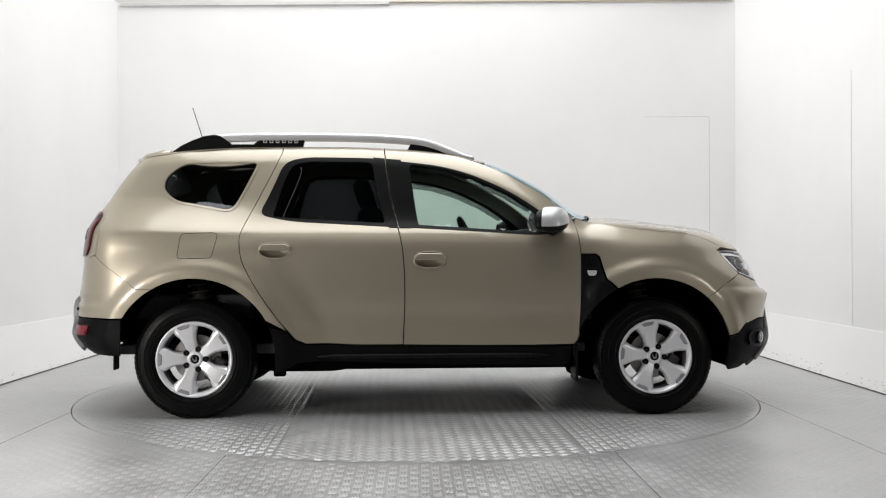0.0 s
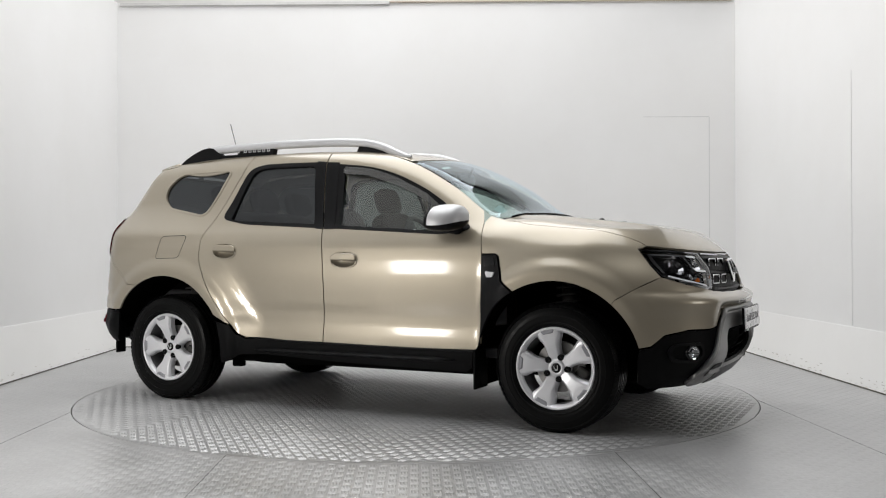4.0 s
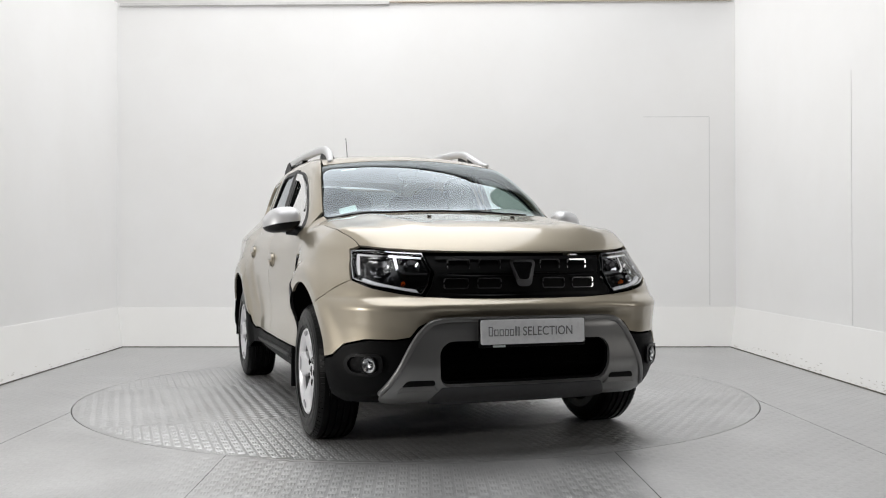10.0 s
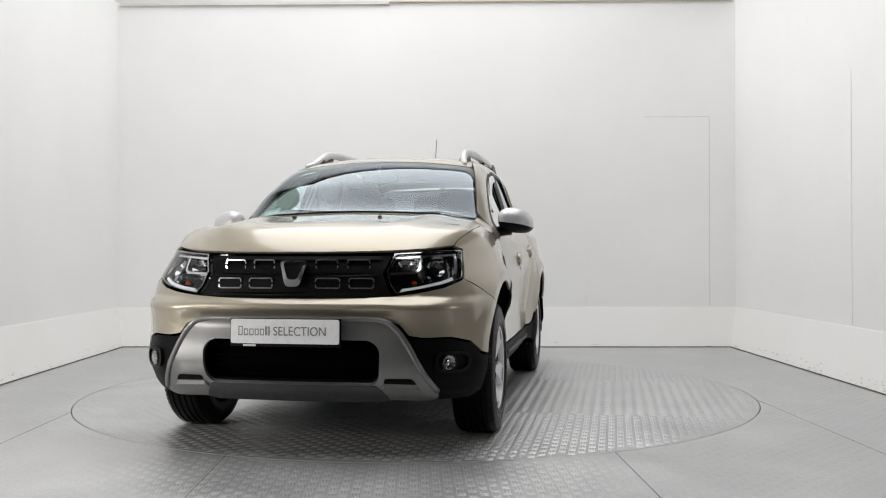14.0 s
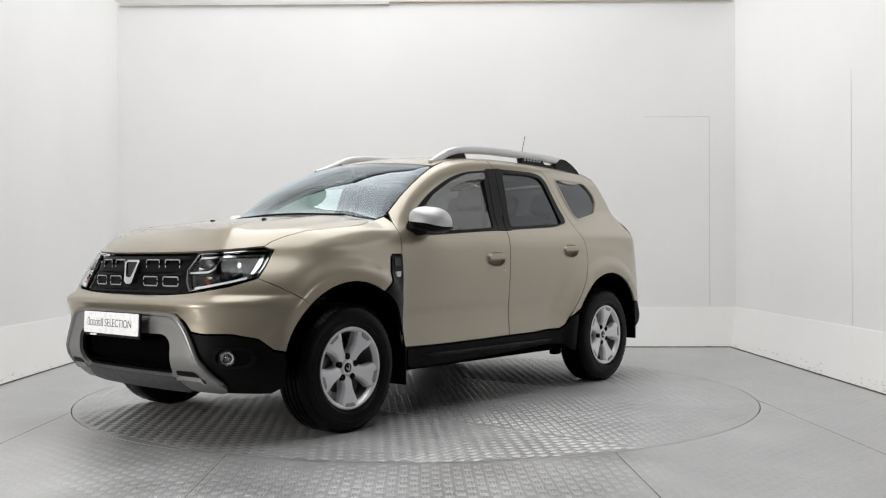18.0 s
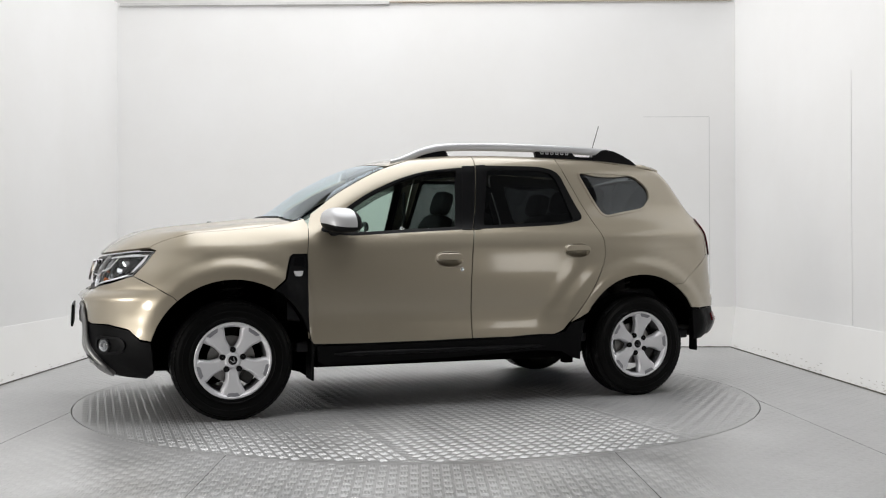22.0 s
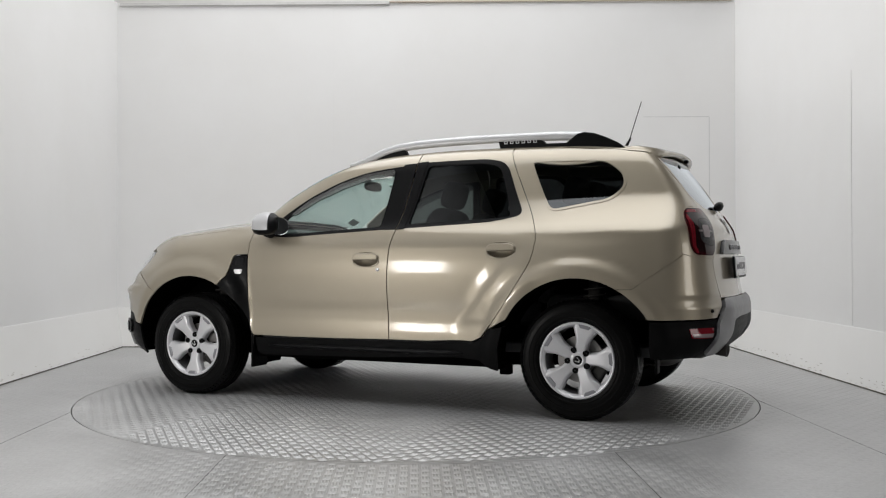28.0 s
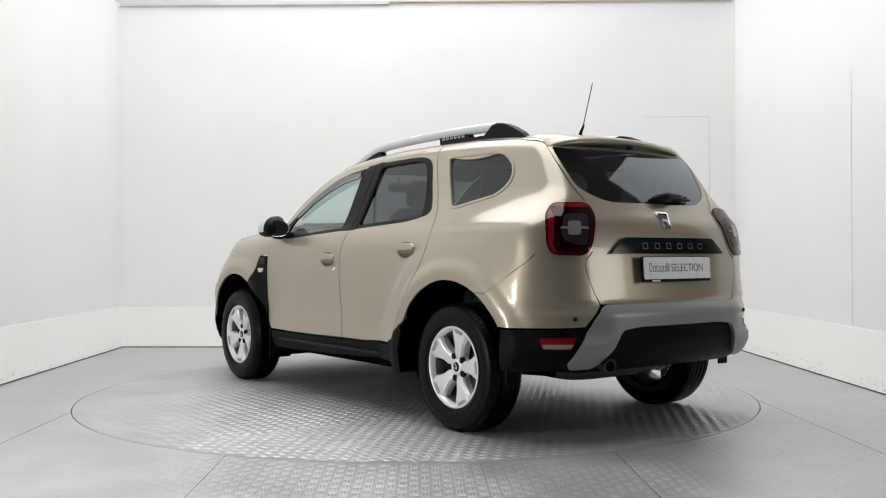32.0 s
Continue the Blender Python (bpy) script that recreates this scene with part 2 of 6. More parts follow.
def smooth_loop(pts, n=5):
    """Catmull-Rom through an open run of points."""
    p = [np.array(q, float) for q in pts]
    p = [2 * p[0] - p[1]] + p + [2 * p[-1] - p[-2]]
    out = []
    for i in range(1, len(p) - 2):
        for k in range(n):
            t = k / n
            out.append(0.5 * (2 * p[i] + (p[i + 1] - p[i - 1]) * t + (2 * p[i - 1] - 5 * p[i] + 4 * p[i + 1] - p[i + 2]) * t * t + (3 * p[i] - p[i - 1] - 3 * p[i + 1] + p[i + 2]) * t ** 3))
    return out + [p[-2]]


def fillet(poly, r, n=5):
    """A closed polygon with rounded corners; r is one radius or one for each corner."""
    p = [np.array(q, float) for q in poly]
    out = []
    for i in range(len(p)):
        a, b, c = p[i - 1], p[i], p[(i + 1) % len(p)]
        rr = r[i] if isinstance(r, (list, tuple)) else r
        la, lc = np.linalg.norm(a - b), np.linalg.norm(c - b)
        k = min(rr, 0.48 * la, 0.48 * lc)
        s, e = b + (a - b) * k / la, b + (c - b) * k / lc
        for j in range(n + 1):
            t = j / n
            out.append((1 - t) ** 2 * s + 2 * t * (1 - t) * b + t * t * e)
    return out


def dense(poly, gap):
    out = []
    for i in range(len(poly)):
        a, b = np.array(poly[i], float), np.array(poly[(i + 1) % len(poly)], float)
        k = max(1, int(math.ceil(np.linalg.norm(b - a) / gap)))
        out += [a + (b - a) * j / k for j in range(k)]
    return out


def area2(p):
    p = np.array(p)
    return float(np.sum(p[:, 0] * np.roll(p[:, 1], -1) - p[:, 1] * np.roll(p[:, 0], -1)))


def inset(poly, d):
    """The closed polygon drawn in by d (out where d is negative)."""
    p = np.array(poly, float)
    p = p[np.linalg.norm(p - np.roll(p, 1, 0), axis=1) > 1e-5]
    s = 1 if area2(p) > 0 else -1
    e1, e2 = p - np.roll(p, 1, 0), np.roll(p, -1, 0) - p
    n1 = np.stack([-e1[:, 1], e1[:, 0]], -1) / np.linalg.norm(e1, axis=1, keepdims=True)
    n2 = np.stack([-e2[:, 1], e2[:, 0]], -1) / np.linalg.norm(e2, axis=1, keepdims=True)
    m = n1 + n2
    m = m / np.clip(np.sum(m * n1, 1, keepdims=True), 0.5, None)
    return p + s * d * m


def inside(poly, q):
    p, q = np.array(poly), np.array(q)
    x1, y1 = p[:, 0], p[:, 1]
    x2, y2 = np.roll(x1, -1), np.roll(y1, -1)
    qx, qy = q[:, :1], q[:, 1:2]
    cross = ((y1 > qy) != (y2 > qy)) & (qx < (x2 - x1) * (qy - y1) / (y2 - y1 + 1e-15) + x1)
    return cross.sum(1) % 2 == 1


def near(poly, q):
    p = np.array(poly)
    return np.min(np.linalg.norm(q[:, None] - p[None], axis=2), axis=1)


def panel_mesh(name, kind, outline, mat, holes=(), off=0.0, gap=0.002, res=0.03, depth=0.014, hole_gap=0.0):
    """A skin panel inside an outline of skin points, with turned-in edges and true normals."""
    loops = [dense(inset([to_param(kind, p) for p in outline], gap), res * 0.8)]
    for h in holes:
        loops.append(dense(inset([to_param(kind, p) for p in h], -hole_gap), res * 0.8))
    pts, edges, starts = [], [], []
    for lp in loops:
        s, n = len(pts), len(lp)
        starts.append((s, n))
        pts += [np.array(q) for q in lp]
        edges += [(s + i, s + (i + 1) % n) for i in range(n)]
    P = np.array(loops[0])
    lo, hi = P.min(0), P.max(0)
    gx, gy = np.meshgrid(np.arange(lo[0], hi[0], res), np.arange(lo[1], hi[1], res))
    g = np.stack([gx.ravel(), gy.ravel()], -1)
    g = g[inside(loops[0], g)] if len(g) else g
    for lp in loops[1:]:
        g = g[~inside(lp, g)] if len(g) else g
    if len(g):
        g = g[near(np.array(pts), g) > res * 0.55]
    allp = [Vector((q[0], q[1])) for q in pts] + [Vector((q[0], q[1])) for q in g]
    vs, _, fs, orig, _, _ = delaunay_2d_cdt(allp, edges, [], 0, 1e-6)
    uv = np.array([(v.x, v.y) for v in vs])
    tri = np.array([f for f in fs if len(f) == 3])
    cen = uv[tri].mean(1)
    keep = inside(loops[0], cen)
    for lp in loops[1:]:
        keep &= ~inside(lp, cen)
    tri = tri[keep]
    p = from_param(kind, uv)
    nrm = normal_at(p)
    p = p + nrm * off
    a, b, c = p[tri[:, 0]], p[tri[:, 1]], p[tri[:, 2]]
    flip = np.sum(np.cross(b - a, c - a) * nrm[tri[:, 0]], 1) < 0
    tri[flip] = tri[flip][:, ::-1]
    # turned-in edges
    dirs = {}
    for t in tri:
        for i, j in ((t[0], t[1]), (t[1], t[2]), (t[2], t[0])):
            dirs[(i, j)] = 1
    rim = [e for e in dirs if (e[1], e[0]) not in dirs]
    verts, norms, faces = [tuple(q) for q in p], [tuple(q) for q in nrm], [tuple(int(i) for i in t) for t in tri]
    if depth:
        for i, j in rim:
            d = p[j] - p[i]
            en = np.cross(d, nrm[i])
            en = en / (np.linalg.norm(en) + 1e-9)
            k = len(verts)
            verts += [tuple(p[i]), tuple(p[j]), tuple(p[j] - nrm[j] * depth), tuple(p[i] - nrm[i] * depth)]
            norms += [tuple(en)] * 4
            faces.append((k + 1, k, k + 3, k + 2))
    me = mesh_from(name, verts, faces, mat, True)
    me.normals_split_custom_set_from_vertices(norms)
    me["norms"] = 0
    return me, verts, norms, faces


def skin_part(name, kind, outline, mat, parent, label="", mirror=False, **kw):
    """One panel, or with mirror a left and a right one. Returns the objects."""
    me, verts, norms, faces = panel_mesh(name, kind, outline, mat, **kw)
    obs = [part(name, me, None, parent, label)]
    if mirror:
        m2 = mesh_from(name, [(x, -y, z) for x, y, z in verts], [f[::-1] for f in faces], mat, True)
        m2.normals_split_custom_set_from_vertices([(x, -y, z) for x, y, z in norms])
        obs.append(part(name, m2, None, parent, label))
    return obs


def flat_pane(ob, axis):
    """Rolls a pane flatter: its depth along an axis follows a plain curved sheet."""
    co = np.zeros(len(ob.data.vertices) * 3)
    ob.data.vertices.foreach_get("co", co)
    co = co.reshape(-1, 3)
    u, v = [co[:, k] - co[:, k].mean() for k in range(3) if k != axis]
    A = np.stack([0 * u + 1, u, v, u * u, v * v], -1)
    fit = np.linalg.lstsq(A, co[:, axis], rcond=None)[0]
    fit[4] *= 0.35 if axis == 1 else 1
    fit[0] = np.mean(co[:, axis] - A[:, 1:] @ fit[1:])
    co[:, axis] = A @ fit
    old = ob.data
    ob.data = mesh_from(old.name, [tuple(q) for q in co], [tuple(p.vertices) for p in old.polygons], old.materials[0], True)
    bpy.data.meshes.remove(old)
    return ob


def flip_y(pts):
    return [np.array((p[0], -p[1], p[2])) for p in pts][::-1]


def arch(cx, r, a0, a1, n=16, s=1):
    """Skin points on a wheel arch, from angle a0 to a1 in degrees."""
    return [sv(cx + r * math.cos(radians(a)), AXLE_Z + r * math.sin(radians(a)), s) for a in np.linspace(a0, a1, n)]


def side_run(pts, n=4):
    return [sv(x, z) for x, z in smooth_loop(pts, n)]


def mirror_mesh(me):
    m2 = me.copy()
    m2.transform(Matrix.Diagonal((1, -1, 1, 1)))
    m2.flip_normals()
    return m2


def pair(name, bm, mat, parent, label="", smooth=False):
    """A part built on the left side and its mirrored twin."""
    a = part(name, bm, mat, parent, label, smooth)
    b = part(name, mirror_mesh(a.data), None, parent, label)
    return a, b


def extrude_bm(outline, axis, lo, hi, bevel=0.0, seg=2):
    """A solid from an outline in the plane across axis (0 x, 1 y, 2 z), between lo and hi."""
    def p(u, v, w):
        return {0: (w, u, v), 1: (u, w, v), 2: (u, v, w)}[axis]
    bm = bmesh.new()
    a = [bm.verts.new(p(u, v, lo)) for u, v in outline]
    b = [bm.verts.new(p(u, v, hi)) for u, v in outline]
    n = len(a)
    bm.faces.new(a[::-1])
    bm.faces.new(b)
    for i in range(n):
        bm.faces.new((a[i], a[(i + 1) % n], b[(i + 1) % n], b[i]))
    bmesh.ops.recalc_face_normals(bm, faces=bm.faces)
    if bevel:
        es = [e for e in bm.edges if (e.verts[0] in a) == (e.verts[1] in a)]
        bmesh.ops.bevel(bm, geom=es, offset=bevel, segments=seg, affect="EDGES", profile=0.5)
    return bm


def lathe_bm(profile, segs=64, axis=1, closed=False):
    """Turns (radius, along) points about an axis."""
    bm = bmesh.new()
    rings = []
    for r, w in profile:
        ring = []
        for i in range(segs):
            a = 2 * math.pi * i / segs
            c, s = r * math.cos(a), r * math.sin(a)
            ring.append(bm.verts.new({0: (w, c, s), 1: (c, w, s), 2: (c, s, w)}[axis]))
        rings.append(ring)
    pairs = list(zip(rings, rings[1:])) + ([(rings[-1], rings[0])] if closed else [])
    for ra, rb in pairs:
        for i in range(segs):
            bm.faces.new((ra[i], ra[(i + 1) % segs], rb[(i + 1) % segs], rb[i]))
    bmesh.ops.recalc_face_normals(bm, faces=bm.faces)
    return bm


def blob_bm(c, half, e1=0.7, e2=0.7, nu=24, nv=36):
    """A rounded box (superellipsoid)."""
    bm = bmesh.new()

    def pw(v, e):
        return math.copysign(abs(v) ** e, v)
    rows = []
    for i in range(1, nu):
        a = -math.pi / 2 + math.pi * i / nu
        rows.append([bm.verts.new((c[0] + half[0] * pw(math.cos(a), e1) * pw(math.cos(b), e2), c[1] + half[1] * pw(math.cos(a), e1) * pw(math.sin(b), e2), c[2] + half[2] * pw(math.sin(a), e1)))
                     for b in [2 * math.pi * j / nv for j in range(nv)]])
    for ra, rb in zip(rows, rows[1:]):
        for j in range(nv):
            bm.faces.new((ra[j], ra[(j + 1) % nv], rb[(j + 1) % nv], rb[j]))
    for row, z, fl in ((rows[0], -1, True), (rows[-1], 1, False)):
        v = bm.verts.new((c[0], c[1], c[2] + z * half[2]))
        for j in range(nv):
            f = (row[j], row[(j + 1) % nv], v)
            bm.faces.new(f[::-1] if fl else f)
    bmesh.ops.recalc_face_normals(bm, faces=bm.faces)
    return bm


def tube_bm(path, r, n=10, bm=None):
    """A round bar along a run of points."""
    bm = bm or bmesh.new()
    p = [Vector(q) for q in path]
    rings = []
    for i, q in enumerate(p):
        d = (p[min(i + 1, len(p) - 1)] - p[max(i - 1, 0)]).normalized()
        u = d.cross(Vector((0, 0, 1)) if abs(d.z) < 0.9 else Vector((1, 0, 0))).normalized()
        v = d.cross(u)
        rr = r[i] if isinstance(r, (list, tuple)) else r
        rings.append([bm.verts.new(q + (u * math.cos(2 * math.pi * k / n) + v * math.sin(2 * math.pi * k / n)) * rr) for k in range(n)])
    for a, b in zip(rings, rings[1:]):
        for k in range(n):
            bm.faces.new((a[k], a[(k + 1) % n], b[(k + 1) % n], b[k]))
    bm.faces.new(rings[0])
    bm.faces.new(rings[-1])
    bmesh.ops.recalc_face_normals(bm, faces=bm.faces)
    return bm


# ------------------------------------------------------------------ car materials
def car_paint(name, col):
    m, nt, b = nodes_of(name)
    v = coord(nt)
    flake = noise_tex(nt, v, 900, 2)
    broad = noise_tex(nt, v, 3, 2)
    mixc = nt.nodes.new("ShaderNodeMix")
    mixc.data_type, mixc.blend_type = "RGBA", "MULTIPLY"
    mixc.inputs["Factor"].default_value = 1.0
    link(nt, ramp(nt, flake, [(0.3, [c * 0.93 for c in col]), (0.7, [min(1, c * 1.07) for c in col])]), mixc.inputs["A"])
    link(nt, ramp(nt, broad, [(0.3, grey(0.97)), (0.7, grey(1.0))]), mixc.inputs["B"])
    link(nt, mixc.outputs["Result"], b.inputs["Base Color"])
    b.inputs["Metallic"].default_value = 0.56
    b.inputs["Roughness"].default_value = 0.40
    b.inputs["Coat Weight"].default_value = 1.0
    b.inputs["Coat Roughness"].default_value = 0.09
    return m


def glass(name, tint, rough=0.0, extra=0.0, faces=2.0, sheen=(1, 1, 1)):
    """A thin pane: tinted see-through with a clear reflection."""
    m, nt, b = nodes_of(name)
    nt.nodes.remove(b)
    out = nt.nodes["Material Output"]
    tr, gl, mx, fr = nt.nodes.new("ShaderNodeBsdfTransparent"), nt.nodes.new("ShaderNodeBsdfGlossy"), nt.nodes.new("ShaderNodeMixShader"), nt.nodes.new("ShaderNodeLayerWeight")
    tr.inputs[0].default_value = (*tint, 1)
    gl.inputs["Roughness"].default_value = rough
    gl.inputs["Color"].default_value = (*sheen, 1)
    fr.inputs[0].default_value = 0.5
    pw = nt.nodes.new("ShaderNodeMath")
    pw.operation = "POWER"
    pw.inputs[1].default_value = 4.6
    link(nt, fr.outputs["Facing"], pw.inputs[0])
    add = nt.nodes.new("ShaderNodeMath")
    add.operation = "MULTIPLY_ADD"
    add.inputs[1].default_value, add.inputs[2].default_value = faces * 0.9, faces * 0.043 + extra
    link(nt, pw.outputs[0], add.inputs[0])
    link(nt, add.outputs[0], mx.inputs[0])
    link(nt, tr.outputs[0], mx.inputs[1])
    link(nt, gl.outputs[0], mx.inputs[2])
    link(nt, mx.outputs[0], out.inputs[0])
    return m


M_PAINT = car_paint("beige_metallic_paint", (0.372, 0.327, 0.251))
M_PLASTIC = simple("black_grained_plastic", (0.0032, 0.0032, 0.0035), 0.5, scale=60, bumpy=0.25, var=0.2, spec=0.08)
M_GLOSSBLACK = simple("gloss_black_trim", (0.004, 0.004, 0.0045), 0.16, scale=20, rvar=0.05, spec=0.3)
M_SATIN = simple("satin_black_trim", (0.0045, 0.0045, 0.005), 0.38, scale=40, spec=0.13)
M_SILVER = simple("silver_paint", (0.58, 0.58, 0.59), 0.40, 0.35, var=0.03, coat=0.3)
M_SKIDGREY = simple("grey_satin_paint", (0.27, 0.27, 0.275), 0.42, 0.35, var=0.04)
M_GRILLE = simple("black_grille_plastic", (0.004, 0.004, 0.0042), 0.5, spec=0.08)
M_FRONTSKID = simple("dark_satin_grey_paint", (0.235, 0.233, 0.23), 0.36, 0.65, var=0.015, rvar=0.02)
M_LIP = simple("shaded_skid_lip", (0.045, 0.045, 0.047), 0.5, var=0.1)
M_ALLOY = simple("alloy_rim_silver", (0.74, 0.74, 0.76), 0.36, 0.38, var=0.02, coat=0.25, rvar=0.02)
M_CHROME = simple("chrome", (0.80, 0.80, 0.81), 0.09, 1.0, var=0.02, rvar=0.04)
M_RUBBER = simple("tyre_rubber", (0.002, 0.002, 0.002), 0.36, scale=50, var=0.25, spec=0.11, rvar=0.08)
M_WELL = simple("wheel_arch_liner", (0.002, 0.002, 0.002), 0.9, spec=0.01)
M_STEEL = simple("brake_steel", (0.35, 0.34, 0.33), 0.4, 0.9, var=0.15)
M_CAST = simple("cast_iron", (0.05, 0.048, 0.045), 0.6, 0.3)
M_GLASS = glass("windscreen_glass", (0.66, 0.77, 0.77), 0.0, 0.0, 1.4, (0.86, 0.94, 1.0))
M_DOORGLASS = glass("door_glass", (0.72, 0.84, 0.78), 0.0, 0.0)
M_PRIVACY = glass("privacy_glass", (0.105, 0.115, 0.117), 0.0, 0.0, 1.2, (0.92, 0.96, 1.0))
M_REARGLASS = glass("rear_privacy_glass", (0.16, 0.17, 0.175), 0.0, 0.01, 1.7, (0.9, 0.95, 1.0))
M_LENS = glass("lamp_lens", (0.93, 0.94, 0.95), 0.0, 0.0, 0.7)
M_REDLAMP = simple("red_lamp_plastic", (0.16, 0.005, 0.012), 0.10, var=0.1)
M_REDRIM = simple("red_lamp_rim", (0.036, 0.0010, 0.003), 0.06, var=0.1, spec=0.3, rvar=0.02)
M_REDDARK = simple("deep_red_plastic", (0.010, 0.0005, 0.001), 0.06, var=0.1, spec=0.4, rvar=0.02)
M_DARKCHROME = simple("dark_chrome", (0.55, 0.55, 0.56), 0.09, 1.0, var=0.03, rvar=0.03)
M_GREYLENS = simple("grey_clear_lens", (0.028, 0.026, 0.028), 0.12, 0.1, var=0.3, scale=12, spec=0.2)
M_TAILCLEAR = simple("pink_grey_lamp_glass", (0.27, 0.225, 0.23), 0.18, 0.2, var=0.15)
M_REFLECTOR = simple("smoked_reflector", (0.34, 0.34, 0.35), 0.12, 1.0, var=0.1, rvar=0.03)
M_FOG = simple("faceted_fog_lens", (0.45, 0.45, 0.46), 0.10, 1.0, var=0.2, scale=40, rvar=0.04)
M_AMBER = simple("amber_plastic", (0.65, 0.16, 0.02), 0.2)
M_DRL = simple("white_light_strip", (0.85, 0.86, 0.88), 0.2)
M_SEAT = simple("dark_seat_cloth", (0.035, 0.035, 0.038), 0.9, scale=120, bumpy=0.4, var=0.2)
M_DASH = simple("dark_dashboard_plastic", (0.03, 0.03, 0.032), 0.6, scale=60, bumpy=0.2)
M_LINER = simple("grey_headliner_cloth", (0.42, 0.42, 0.41), 0.9, scale=80)
M_PLATE = simple("white_display_plate", (0.88, 0.88, 0.89), 0.3, var=0.02)
M_INK = simple("dark_grey_print", (0.17, 0.17, 0.175), 0.5)
M_STICK = simple("pale_sticker", (0.70, 0.78, 0.74), 0.6)
M_MIRROR = simple("mirror_glass", (0.85, 0.87, 0.88), 0.02, 1.0, var=0.01, rvar=0.0)
M_VISOR = glass("smoked_wind_deflector", (0.28, 0.28, 0.28), 0.05, 0.03)

# ------------------------------------------------------------------ the car
car = tagged(new("car"), "beige metallic five-door off-road car on alloy wheels, parked on the turntable", "car")

# outlines shared by neighbouring panels, on the left side
GAP_B = [(-0.25, 1.575), (-0.235, 1.45), (-0.20, 1.22), (-0.165, 1.08), (-0.14, 0.94), (-0.13, 0.71), (-0.14, 0.415)]
GAP_R = [(-0.865, 1.56), (-0.90, 1.47), (-0.97, 1.32), (-1.045, 1.16), (-1.083, 1.06), (-1.085, 1.0), (-1.065, 0.90), (-1.0, 0.78), (-0.91, 0.64), (-0.81, 0.505)]
WS_SIDE = [(0.90, 0.70), (0.72, 0.670), (0.53, 0.635), (0.36, 0.600)]
HOOD_SIDE = [(1.06, 0.725), (1.12, 0.750), (1.20, 0.762), (1.40, 0.768), (1.58, 0.765), (1.68, 0.742), (1.75, 0.722)]
ROOF_Y = 0.535
FENDER_SEAM = [(1.665, 0.705), (1.76, 0.762), (1.872, 0.822)]
REAR_SEAM = [(-1.655, 0.745), (-1.76, 0.82), (-1.88, 0.905)]

F_WIN = fillet([(-0.165, 1.505), (0.10, 1.475), (0.30, 1.415), (0.52, 1.31), (0.68, 1.20), (0.835, 1.082), (0.66, 1.052), (-0.105, 1.098)], [0.03, 0.2, 0.2, 0.2, 0.2, 0.05, 0.1, 0.02])
R_WIN = fillet([(-0.30, 1.522), (-0.72, 1.528), (-0.845, 1.50), (-0.985, 1.175), (-0.80, 1.135), (-0.205, 1.102)], [0.03, 0.12, 0.09, 0.05, 0.2, 0.02])
Q_WIN = fillet([(-1.005, 1.492), (-1.455, 1.487), (-1.548, 1.405), (-1.560, 1.335), (-1.485, 1.262), (-1.145, 1.20)], [0.03, 0.07, 0.05, 0.05, 0.06, 0.05])


def on_side(pts):
    return [sv(x, z) for x, z in pts]


f_win, r_win, q_win = on_side(F_WIN), on_side(R_WIN), on_side(Q_WIN)

# doors, fenders and quarters
gap_b, gap_r = side_run(GAP_B), side_run(GAP_R)
ws_side = [tv(x, y) for x, y in smooth_loop(WS_SIDE, 4)]
door_front_edge = on_side([(0.865, 0.412), (0.895, 0.45), (0.905, 0.60), (0.905, 0.94), (0.893, 1.06), (0.885, 1.12)])
front_door_line = gap_b + on_side([(0.2, 0.41), (0.6, 0.408)]) + door_front_edge + ws_side[1:] + [tv(0.2, ROOF_Y + 0.03), tv(0.0, ROOF_Y), tv(-0.25, ROOF_Y)]
HANDLES = ((0.015, 0.91), (-0.88, 0.965))


def handle_hole(hx, hz):
    return [sv(round(hx + 0.088 * math.cos(a), 4), round(hz + 0.044 * math.sin(a), 4)) for a in np.linspace(0, 2 * math.pi, 24, endpoint=False)]


doors_front = skin_part("front_door", "ax", front_door_line, M_PAINT, car, mirror=True, holes=[f_win, handle_hole(*HANDLES[0])], gap=0.0032)
rear_door_line = gap_r[:-1] + on_side([(-0.80, 0.50), (-0.76, 0.45), (-0.70, 0.425), (-0.4, 0.416)]) + gap_b[::-1] + [tv(-0.25, ROOF_Y), tv(-0.56, ROOF_Y), tv(-0.86, ROOF_Y)]
doors_rear = skin_part("rear_door", "ax", rear_door_line, M_PAINT, car, mirror=True, holes=[r_win, handle_hole(*HANDLES[1])], gap=0.0032)
hood_side = [tv(x, y) for x, y in smooth_loop(HOOD_SIDE, 4)]
fender_line = arch(WB, 0.465, 48.5, 119.0, 18) + on_side([(1.045, 0.80), (1.012, 0.93), (0.99, 0.945), (0.905, 0.945), (0.893, 1.06), (0.885, 1.12)]) + [tv(0.90, 0.70), tv(0.975, 0.695)] + hood_side + [fv(0.716, 0.982), fv(0.735, 0.972), sv(1.748, 0.966), sv(1.812, 0.885)] + on_side(FENDER_SEAM[::-1])
fenders = skin_part("front_fender", "ax", fender_line, M_PAINT, car, mirror=True, res=0.018, gap=0.0011)
quarter_line = arch(-WB, 0.470, 29.0, 119.5, 18) + side_run(REAR_SEAM) + [sv(-1.914, 0.945), sv(-1.898, 1.06), sv(-1.880, 1.17), rv(0.652, 1.206), rv(0.57, 1.208), rv(0.498, 1.208), rv(0.530, 1.275), rv(0.546, 1.38), rv(0.541, 1.49), tv(-1.70, ROOF_Y), tv(-1.45, ROOF_Y), tv(-1.15, ROOF_Y), tv(-0.87, ROOF_Y)] + gap_r
